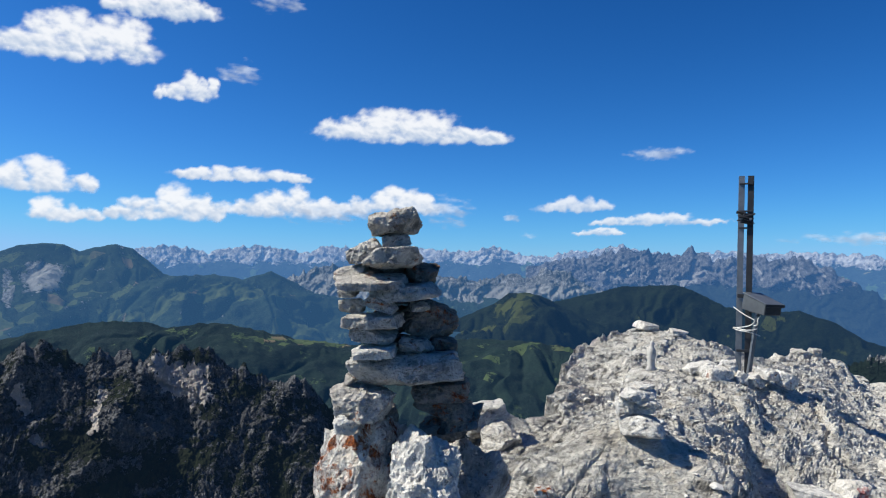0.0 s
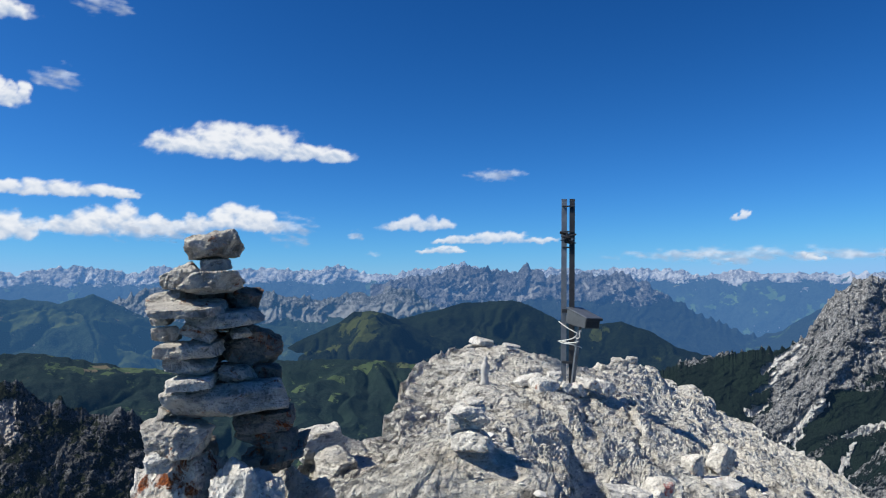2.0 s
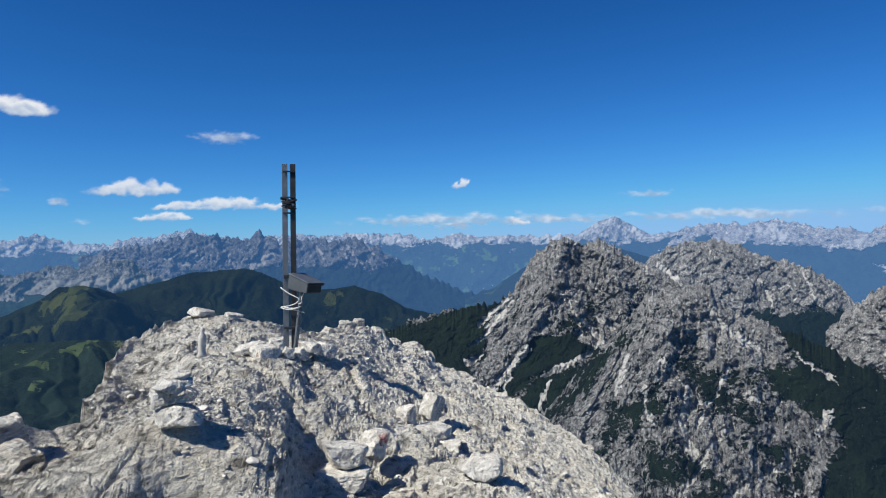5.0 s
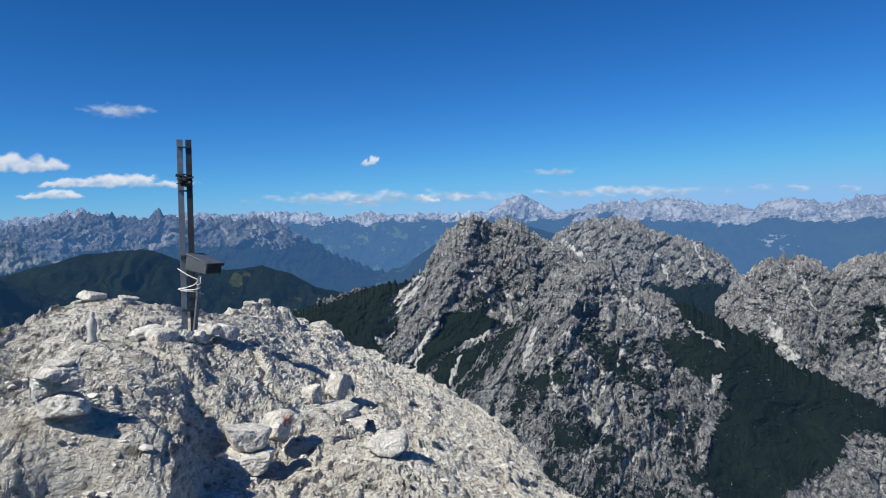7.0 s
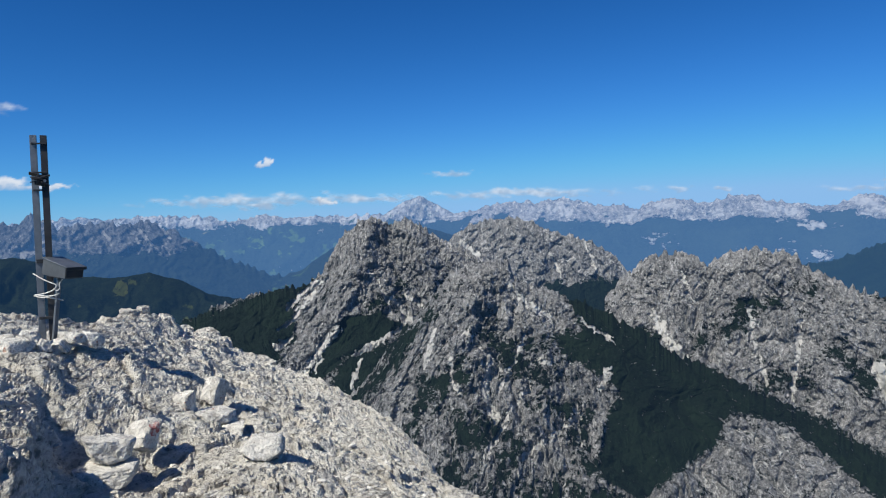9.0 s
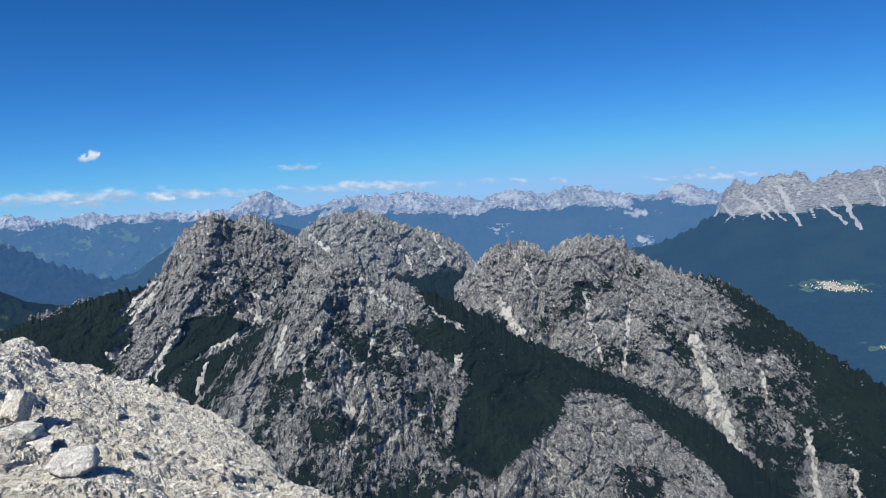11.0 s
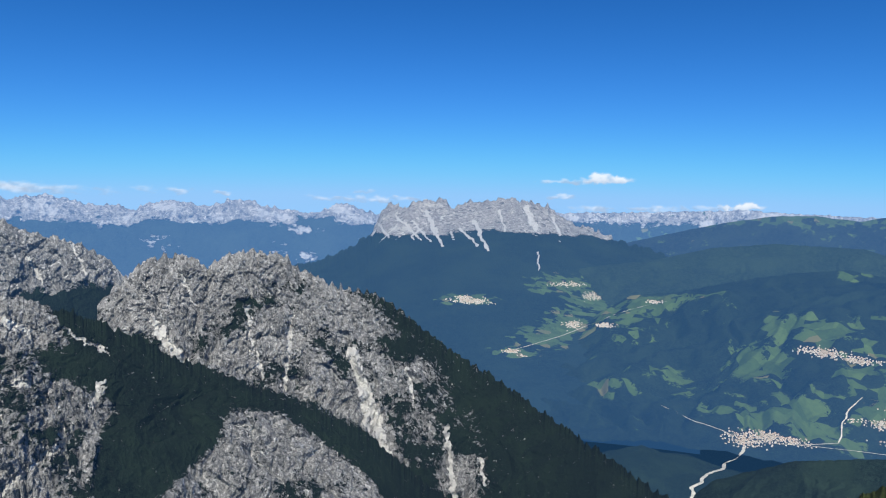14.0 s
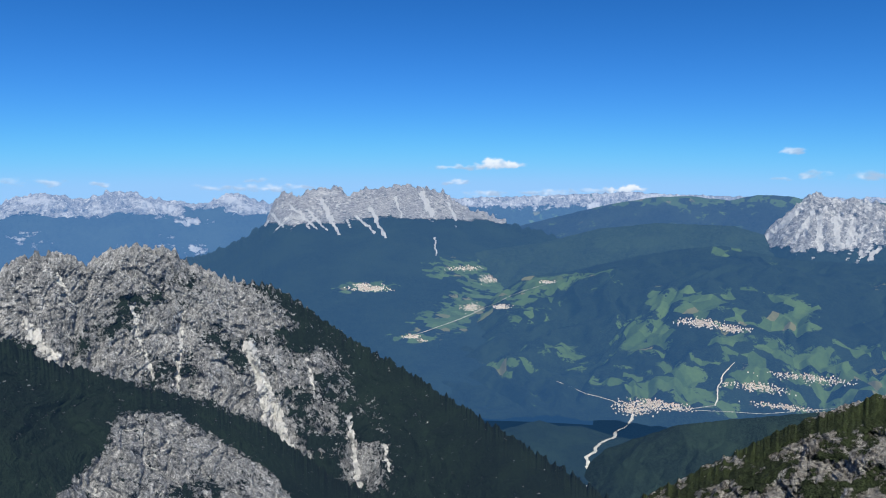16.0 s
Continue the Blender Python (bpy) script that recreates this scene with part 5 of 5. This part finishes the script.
tagged(st, "small white weathered statuette standing on the rock", "statuette")
st.matrix_world = pose(1.68, 5.2, ground_at(1.68, 5.2) - 0.004, 0, 4, 20)

# ---------------------------------------------------------------- loose rocks
def loose(x, y, z, w, d, h, seed, label, turn=(0, 0, 0), mat=None, group="loose rocks"):
    ob = tagged(new("rock", stone_mesh("rock", w, d, h, seed, 4, 14, 0.045 if z is not None else 0.10, mat)), label, "rock", group)
    g = ground_at(x, y)
    ob.matrix_world = pose(x, y, max(z if z is not None else -9, g + h * (0.3 if z is not None else 0.1)), *turn)
    return ob


loose(3.392, 4.603, 0.10, 0.17, 0.16, 0.26, 11, "bright upright limestone rock leaning on rubble", (10, 18, 30))
loose(3.20, 4.30, 0.00, 0.36, 0.30, 0.13, 12, "flat limestone slab lying on rubble", (4, 8, 20))
loose(3.22, 4.12, -0.07, 0.22, 0.2, 0.09, 13, "flat limestone slab lying on rubble", (-4, 4, 60))
loose(3.02, 4.42, 0.08, 0.14, 0.14, 0.18, 14, "upright limestone rock among rubble", (10, -8, 0))
low_g = ground_at(2.075, 3.70)
loose(2.11, 3.73, low_g + 0.20, 0.29, 0.24, 0.15, 15, "angular limestone block lying on another block", (0, 6, -12))
loose(2.075, 3.70, low_g + 0.065, 0.36, 0.28, 0.14, 16, "flat limestone block lying on scree", (0, 4, -25))
loose(2.876, 3.284, 0.075, 0.31, 0.26, 0.15, 17, "bright limestone slab lying on scree", (-6, 10, -30))
loose(2.171, 5.183, 0.625, 0.21, 0.2, 0.16, 18, "limestone block wedged beside the post", (0, 0, 20))
loose(2.10, 5.33, 0.665, 0.24, 0.14, 0.07, 19, "thin limestone slab beside the post", (0, -14, 10))
loose(2.30, 5.25, 0.66, 0.18, 0.16, 0.15, 20, "limestone block wedged beside the post", (0, 0, 50))
loose(2.36, 5.16, 0.615, 0.10, 0.1, 0.10, 21, "small limestone block at the foot of the post")
loose(2.62, 5.24, 0.62, 0.22, 0.16, 0.09, 22, "limestone slab at the foot of the post", (0, 12, 20))
loose(2.74, 5.22, 0.58, 0.17, 0.15, 0.12, 23, "limestone block at the foot of the post", (0, 20, 0))
loose(2.50, 5.22, 0.58, 0.16, 0.14, 0.10, 24, "limestone block at the foot of the post", (0, -6, 40))
loose(2.582, 7.10, 0.72, 0.20, 0.15, 0.07, 25, "flat pale stone on top of the knoll", (0, 6, 0))
loose(2.30, 7.22, 0.755, 0.26, 0.2, 0.12, 26, "limestone block on top of the knoll", (0, 10, 20))
loose(0.30, 3.72, 0.655, 0.24, 0.24, 0.20, 27, "limestone block on the edge of the rock", (0, 0, 15), MAT_SUMMIT)
loose(0.36, 3.55, 0.56, 0.22, 0.2, 0.17, 28, "limestone block on the edge of the rock", (0, 0, 50), MAT_SUMMIT)
loose(0.468, 2.80, 0.59, 0.10, 0.09, 0.05, 29, "reddish brown stone lying among gravel", (0, 8, 0), mat=MAT_RUST)
loose(0.12, 2.95, 0.42, 0.24, 0.24, 0.24, 30, "dark rusty block beside the cairn", (0, 0, 20), MAT_RUST_SHADE)
loose(1.62, 3.05, None, 0.20, 0.16, 0.12, 31, "pale angular stone at the rock's edge", (0, 10, 30))

for k, (ra, rr, rw, rh) in enumerate(((27.2, 10.6, 0.30, 0.24), (28.6, 11.9, 0.42, 0.30), (29.6, 12.4, 0.30, 0.34), (30.9, 13.2, 0.5, 0.24), (32.4, 14.2, 0.5, 0.24), (34.0, 15.4, 0.7, 0.34), (35.2, 15.0, 0.5, 0.22), (38.5, 14.3, 0.5, 0.16), (41.5, 13.6, 0.4, 0.14))):
    rx, ry = polar(ra, rr)
    loose(float(rx), float(ry), None, rw * 0.6, rw * 0.7, rh * 0.85, 60 + k, "knobbly pinkish limestone outcrop on the crest", (8 * math.sin(k), 10 * math.cos(2 * k), 40 * k), MAT_SUMMIT, "outcrops on the crest")

n = Nodes("red_paint")
RED = n.surface(n.mix(n.ramp(n.noise(n.place(), 40, 5, 0.7), 0.42, 0.6), (0.34, 0.10, 0.09), (0.46, 0.38, 0.35)), 0.8)
rk = loose(2.43, 3.88, 0.15, 0.20, 0.17, 0.24, 33, "rock face with a faded red way mark", (0, 6, 10))
rk.data.materials.append(RED)
for f in rk.data.polygons:
    c = f.center
    if (c.x - 0.0) ** 2 + (c.z - 0.06) ** 2 < 0.0016 + 0.0006 * math.sin(c.x * 90 + c.z * 130) and c.y < 0:
        f.material_index = 1

# rubble that can be told apart, then the gravel between
kinds = [stone_mesh("stone", 1, 0.85, 0.55, 700 + k, 3, 12, 0.05) for k in range(12)]
rs = np.random.RandomState(5)
for k in range(170):
    if k < 110:
        a, r = rs.uniform(29, 55), rs.uniform(3.2, 9.0)
    else:
        a, r = rs.uniform(2, 30), rs.uniform(2.3, 6.5)
    if r > np.interp(a, *np.array(REACH, float).T) - 0.3:
        continue
    sx, sy = polar(a, r)
    s = min(0.12, 0.022 + rs.exponential(0.018))
    ob = tagged(new("stone", kinds[k % 12]), "loose pale limestone fragment", "stone", "loose fragments")
    ob.matrix_world = pose(float(sx), float(sy), ground_at(float(sx), float(sy)) + s * 0.12, rs.uniform(-20, 20), rs.uniform(-20, 20), rs.uniform(0, 360)) @ Matrix.Diagonal((s, s, s * rs.uniform(0.6, 1.1), 1))

GV, GF = ico(1)
vv, ff, off = [], [], 0
count = 4500
ga = np.where(rs.uniform(size=count) < 0.62, rs.uniform(30, 57, count), rs.uniform(1, 32, count))
gr = 2.2 * (9.5 / 2.2) ** rs.uniform(0, 1, count)
keep = gr < np.interp(ga, *np.array(REACH, float).T) - 0.15
gx, gy = polar(ga[keep], gr[keep])
patch = fbm(gx * 1.1 + 3, gy * 1.1, 3)
sel = (patch > 0.22) | ((ga[keep] > 33) & (patch > -0.35))
gx, gy = gx[sel], gy[sel]
gzs = summit_at(gx, gy) + EYE
for px, py, pz in zip(gx, gy, gzs):
    s = min(0.035, 0.005 + rs.exponential(0.006))
    q = GV * (1 + rs.normal(0, 0.24, (len(GV), 1))) * np.array([s, s * rs.uniform(0.6, 1), s * rs.uniform(0.25, 0.55)])
    t = rs.uniform(0, 6.28)
    q = np.stack([q[:, 0] * math.cos(t) - q[:, 1] * math.sin(t), q[:, 0] * math.sin(t) + q[:, 1] * math.cos(t), q[:, 2]], -1)
    vv.append(q + (px, py, pz + s * 0.2))
    ff.append(GF + off)
    off += len(GV)
me = bpy.data.meshes.new("gravel")
me.from_pydata(np.concatenate(vv).tolist(), [], np.concatenate(ff).tolist())
n = Nodes("gravel_stone")
MAT_GRAVEL = n.surface(n.mix(n.add("NewGeometry").outputs["Random Per Island"], (0.36, 0.345, 0.32), (0.60, 0.58, 0.55)), 0.9, n.bump(n.noise(n.place(), 150), 0.004, 0.6))
me.materials.append(MAT_GRAVEL)
tagged(new("gravel", me), "pale limestone gravel scattered over the summit", "gravel", kind="stuff")

# ---------------------------------------------------------------- clouds, far behind all land
def cloud_mat(name, bright, dim):
    n = Nodes(name)
    # the cloud glows by itself, its light and shade painted into the emission
    c = n.mix(n.attr("shade"), dim, bright)
    e = n.add("Emission", {"Color": c, "Strength": 0.72})
    tr = n.add("BsdfTransparent")
    mx = n.add("MixShader", {0: n.attr("dense"), 1: tr.outputs[0], 2: e.outputs[0]})
    n.t.links.new(mx.outputs[0], n.out.inputs[0])
    return n.mat


CLOUD, WISP = cloud_mat("cumulus", (0.90, 0.92, 0.95), (0.50, 0.60, 0.75)), cloud_mat("thin_cloud", (0.74, 0.82, 0.93), (0.42, 0.50, 0.64))


def cloud(az, el, hw, hh, label, wisp=False, fill=1.0):
    """A cloud painted on a curved sheet: heaped puffs on a flat base, or a thin veil; half width and half height in
    degrees.
    """
    rs = np.random.RandomState(int(1000 + az * 37 + el * 91) % 99991)
    nu, nv = int(np.clip(hw * 2.8 / 0.09, 24, 190)), int(np.clip(hh * 3.2 / 0.09, 18, 80))
    U, V = np.meshgrid(np.linspace(-1.4, 1.4, nu), np.linspace(-1.6, 1.6, nv), indexing="ij")
    da, de = az + U * hw, el + V * hh
    wa, we = da + 0.22 * fbm(da * 1.1, de * 1.4 + az, 4, 0.5), de + 0.16 * fbm(da * 1.1 + 30, de * 1.4 + az, 4, 0.5)
    u, v = (wa - az) / hw, (we - el) / hh
    lumps = fbm(da * 0.8 + az, de * 1.2, 6, 0.5)
    if wisp:
        body = 1 - (u / 1.05) ** 2 - (v / 0.75) ** 2
        dens = 0.6 * body + 0.55 * fbm(da * 0.5 + az, de * 1.9 + 0.3 * da, 5, 0.5)
        dense = 0.62 * fill * smooth(0.0, 0.9, dens) * smooth(0, 0.35, 1.6 - U**2 - 0.4 * V**2)
        shade = smooth(-0.5, 0.6, v + lumps)
    else:
        field = np.full(U.shape, -1.0)
        peak = rs.uniform(-0.35, 0.45)
        for _k in range(int(7 + 3 * hw)):
            cu = rs.uniform(-0.92, 0.92)
            tall = max(0.16, (1 - (abs(cu - peak) / 1.25) ** 1.3) * rs.uniform(0.55, 1.0))
            cv = -0.55 + rs.uniform(0.1, 0.75) * tall * 1.35
            ru, rv = rs.uniform(0.2, 0.4) * (0.5 + 0.6 * tall), rs.uniform(0.38, 0.62) * (0.45 + 0.75 * tall)
            field = np.maximum(field, 1 - ((u - cu) / ru) ** 2 - ((v - cv) / rv) ** 2)
        slab = 0.8 - (np.abs(u) / 1.0) ** 2.5 - (np.abs(v + 0.38) / 0.42) ** 2
        field = np.maximum(np.maximum(field, slab), -1.2)
        dens = 0.85 * field + 0.45 * lumps - 0.9 * smooth(-0.6, -1.05, v)
        dense = 0.96 * fill * smooth(-0.32, 0.75, dens) * smooth(0, 0.3, 1.35 - np.abs(U)) * smooth(0, 0.3, 1.5 - np.abs(V))
        du, dv = np.gradient(dens)
        # tops lightened and bases darkened: sunlit shading put into the colour
        shade = smooth(-0.55, 0.75, 0.62 * v + 0.36 + 0.5 * lumps - 1.1 * dv * nv / 40 - 0.5 * du * nu / 60 - 0.25 * smooth(0.5, 1.2, dens) * smooth(0.2, -0.6, v))
    a, e = np.radians(da), np.radians(de)
    dist = 4780 - 40 * np.clip(1 - (U / 1.4) ** 2, 0, 1) * np.clip(1 - (V / 1.6) ** 2, 0, 1)
    me = grid_mesh("cloud", np.sin(a) * np.cos(e) * dist, np.cos(a) * np.cos(e) * dist, np.sin(e) * dist + EYE, {"dense": np.clip(dense, 0, 1), "shade": shade})
    me.materials.append(WISP if wisp else CLOUD)
    ob = tagged(new("cloud", me), label, "cloud", "clouds")
    ob.visible_shadow = False
    return ob


for az, el, hw, hh in [(-28.9, 15.2, 5.9, 2.3), (-21.4, 18.6, 4.2, 1.9), (-19.9, 12.5, 2.4, 1.5), (-1.9, 10.1, 7.6, 2.0), (-29.8, 5.2, 3.6, 1.7), (-28.2, 2.7, 2.6, 1.1), (-15.3, 6.0, 5.0, 1.0),
                       (-21.3, 3.4, 4.2, 1.75), (-12.3, 3.8, 4.6, 1.8), (-3.8, 3.95, 4.1, 1.6)]:
    cloud(az, el, hw, hh, "white cumulus cloud with a flat soft base")
for az, el, hw, hh in [(11.4, 3.7, 3.1, 0.95), (13.7, 1.4, 2.15, 0.45), (18.4, 2.3, 4.9, 0.6), (37.6, 3.84, 0.8, 0.56), (42.5, 0.6, 0.95, 0.5), (106.3, 2.35, 2.4, 0.6), (116.6, 0.2, 1.5, 0.5)]:
    cloud(az, el, hw, hh, "small white cloud above the horizon", fill=0.85)
for az, el, hw, hh in [(38, 0.8, 10, 0.75), (60, 0.75, 9, 0.6), (86, 0.4, 6, 0.4), (-15.8, 13.7, 1.6, 1.3), (1.2, 3.0, 2.1, 1.9), (18.3, 7.6, 2.6, 0.7), (6.6, 2.6, 0.7, 0.55), (-9.7, 2.9, 6.4, 1.2), (7.9, 1.04, 0.8, 0.35), (-13.0, 19.2, 2.3, 1.0), (29.6, 0.84, 0.9, 0.3), (36.8, 0.3, 2.4, 0.4), (34.0, 0.8, 3.4, 0.5), (45.5, 0.7, 4.5, 0.5), (48.2, 0.55, 1.5, 0.5),
                       (52.9, 2.57, 2.4, 0.4), (58, 0.9, 4.5, 0.5), (71.4, 0.8, 1.0, 0.45), (74.8, 0.7, 0.8, 0.25), (86.0, 0.93, 1.0, 0.3), (102.5, 0.81, 1.2, 0.3), (104.0, 2.05, 3.6, 0.3), (104.8, -0.17, 1.8, 0.45), (110.1, -0.15, 3.2, 0.4), (113.8, 0.0, 1.4, 0.35), (117.8, -0.7, 1.8, 0.4),
                       (128.2, 2.89, 1.1, 0.35), (130.1, 1.1, 1.1, 0.45), (133.4, 1.1, 1.7, 0.5), (127.7, 0.82, 0.85, 0.25)]:
    cloud(az, el, hw, hh, "thin veil of cloud near the horizon", wisp=True)

# ---------------------------------------------------------------- villages, river, tracks
def land_point(names, az, el, lift=0.6):
    best = None
    for nm in names:
        if nm not in LAND:
            continue
        ga, R, Z = LAND[nm]
        if not ga[0] <= az <= ga[-1]:
            continue
        k = int(np.clip(np.searchsorted(ga, az), 0, len(ga) - 1))
        e = np.degrees(np.arctan2(Z[k], R[k]))
        ok = np.nonzero(e >= el)[0]
        if len(ok) and (best is None or R[k, ok[0]] < best[0]):
            j = ok[0]
            f = 0.0 if j == 0 else (el - e[j - 1]) / max(1e-6, e[j] - e[j - 1])
            best = (R[k, j - 1] + f * (R[k, j] - R[k, j - 1]) if j else R[k, 0], 0)
    r = 405.0 / math.tan(radians(-el))
    for _ in range(8):
        gx, gy = polar(az, r)
        r = 0.5 * r - 0.5 * float(valley_z(np.array(gx), np.array(gy))) / math.tan(radians(-el))
    r = min(best[0] if best else 1e9, r)
    x, y = polar(az, r)
    return Vector((float(x), float(y), r * math.tan(radians(el)) + EYE + lift))


n = Nodes("house_walls")
isl = n.add("NewGeometry").outputs["Random Per Island"]
WALLS = n.surface(n.mix(isl, (0.62, 0.61, 0.59), (0.48, 0.45, 0.42)), 0.9)
n = Nodes("house_roofs")
isl = n.add("NewGeometry").outputs["Random Per Island"]
ROOFS = n.surface(n.mix(isl, (0.26, 0.18, 0.15), (0.34, 0.33, 0.32)), 0.9)


def village(spots, count, size, seed, label, tilt=0.0):
    """Houses with gabled roofs, strewn over the given spots of the land: (bearing, elevation, half width, half height)."""
    rs = np.random.RandomState(seed)
    wv, wf, rv, rf = [], [], [], []
    area = np.array([s[2] * s[3] for s in spots])
    for k in range(count):
        a, e, hw, hh = spots[rs.choice(len(spots), p=area / area.sum())]
        q = rs.normal(0, 0.5, 2)
        p = land_point(VALLEY, a + q[0] * hw, e + q[1] * hh, 0)
        w, d, h = size * rs.uniform(0.7, 1.4), size * rs.uniform(0.6, 1.0), size * rs.uniform(0.5, 0.8)
        t = rs.uniform(0, 3.14)
        cx, sx = math.cos(t), math.sin(t)

        def put(x, y, z):
            return (p.x + x * cx - y * sx, p.y + x * sx + y * cx, p.z + z)

        b = len(wv)
        wv += [put(x * w / 2, y * d / 2, z) for z in (-size * 0.6, h) for x, y in ((-1, -1), (1, -1), (1, 1), (-1, 1))] + [put(-w / 2, 0, h + d * 0.35), put(w / 2, 0, h + d * 0.35)]
        wf += [[b + i for i in f] for f in ((0, 1, 5, 4), (1, 2, 6, 5), (2, 3, 7, 6), (3, 0, 4, 7), (4, 8, 7), (5, 6, 9))]
        b = len(rv)
        o = size * 0.08
        rv += [put(x, y, z) for x, y, z in ((-w / 2 - o, -d / 2 - o, h - o * 0.5), (w / 2 + o, -d / 2 - o, h - o * 0.5), (w / 2 + o, 0, h + d * 0.37), (-w / 2 - o, 0, h + d * 0.37), (w / 2 + o, d / 2 + o, h - o * 0.5), (-w / 2 - o, d / 2 + o, h - o * 0.5))]
        rf += [[b + i for i in f] for f in ((0, 1, 2, 3), (3, 2, 4, 5))]
    vil = tagged(new("village"), label, "village", "villages in the valley", "stuff")
    for nm, v, f, m in (("house_walls", wv, wf, WALLS), ("house_roofs", rv, rf, ROOFS)):
        me = bpy.data.meshes.new(nm)
        me.from_pydata(v, [], f)
        me.materials.append(m)
        ob = new(nm, me)
        ob.parent = vil
    return vil


VALLEY = [k for k in LAND if k in ("backdrop_massif", "valley_hill")]
village([(117.2, -17.5, 1.6, 0.5), (118.8, -17.0, 1.8, 0.35), (120.5, -17.1, 1.2, 0.25)], 520, 2.0, 1, "valley town of white houses beside a river")
village([(122.3, -10.45, 1.7, 0.3), (124.5, -10.75, 1.4, 0.25)], 340, 2.4, 2, "white hillside village among meadows")
village([(126.5, -15.0, 2.2, 0.35), (130, -13.9, 2.8, 0.3), (128.5, -16.2, 2.6, 0.2)], 620, 2.0, 3, "long white village on the valley meadows")
village([(95.0, -8.1, 1.5, 0.25), (94.4, -7.8, 0.8, 0.15)], 280, 3.2, 4, "village on a clearing in dark woods")
village([(103.3, -6.5, 1.4, 0.2), (105.3, -7.4, 0.9, 0.35), (103.6, -9.8, 0.7, 0.3), (106.3, -9.7, 0.7, 0.2), (110, -7.6, 0.8, 0.12)], 560, 2.8, 5, "scattered houses along the side valley")
village([(98.6, -12.2, 0.8, 0.15), (99.5, -12.5, 0.4, 0.1)], 90, 2.6, 6, "houses at the mouth of the side valley")


def ribbon(name, path, width, mat, label, names, category, lift=1.0):
    """A band laid over the land along bearings and elevations, with uneven edges."""
    p = np.array(path, float)
    t = np.linspace(0, len(p) - 1, (len(p) - 1) * 14 + 1)
    az, el = np.interp(t, np.arange(len(p)), p[:, 0]), np.interp(t, np.arange(len(p)), p[:, 1])
    az = az + 0.10 * np.sin(t * 5.1) * (np.abs(np.sin(t * 1.7)))
    mid = [land_point(names, a, e, lift) for a, e in zip(az, el)]
    rs = np.random.RandomState(len(path))
    rows = []
    for k, q in enumerate(mid):
        d = (mid[min(k + 1, len(mid) - 1)] - mid[max(k - 1, 0)])
        side = Vector((d.y, -d.x, 0)).normalized()
        w = width * (0.7 + 0.6 * rs.uniform()) / 2
        rows.append([q + side * w * s - Vector((0, 0, 0.4 * abs(s))) for s in (-1, -0.5, 0.5, 1)])
    g = np.array([[v[:] for v in r] for r in rows])
    me = grid_mesh(name, g[..., 0], g[..., 1], g[..., 2])
    me.materials.append(mat)
    return tagged(new(name, me), label, category, kind="structure")


n = Nodes("river_gravel")
RIVER = n.surface(n.mix(n.ramp(n.noise(n.place(), 0.2, 5), 0.4, 0.6), (0.42, 0.41, 0.39), (0.30, 0.31, 0.30)), 0.9)
RIVER_LAND = ["ground_valley"]
ribbon("river", [(117.2, -18.0), (116.9, -18.8), (116.0, -19.3), (115.6, -19.9), (114.5, -20.4), (114.2, -21.0), (113.5, -21.5), (113.6, -22.3), (114.2, -22.9), (113.7, -23.6), (113.0, -24.2), (112.3, -25.5)], 5, RIVER, "pale gravel bed of a river winding through woods", VALLEY + RIVER_LAND, "river")
ribbon("stream", [(120.8, -17.3), (123.6, -16.7), (123.7, -15.5), (123.9, -14.6), (124.8, -13.3)], 2.5, RIVER, "pale stream bed between meadows", VALLEY, "river")
ribbon("road", [(110.9, -15.7), (113.5, -16.6), (115.5, -17.0), (117.5, -17.6), (122, -17.2), (127, -16.9), (133, -15.6)], 2.2, RIVER, "pale valley road", VALLEY, "road")
ribbon("road", [(98.6, -12.1), (101.5, -11.2), (104, -10.2), (106.5, -9.0), (108.5, -8.2), (111, -7.5)], 3, RIVER, "pale road up the side valley", VALLEY, "road")
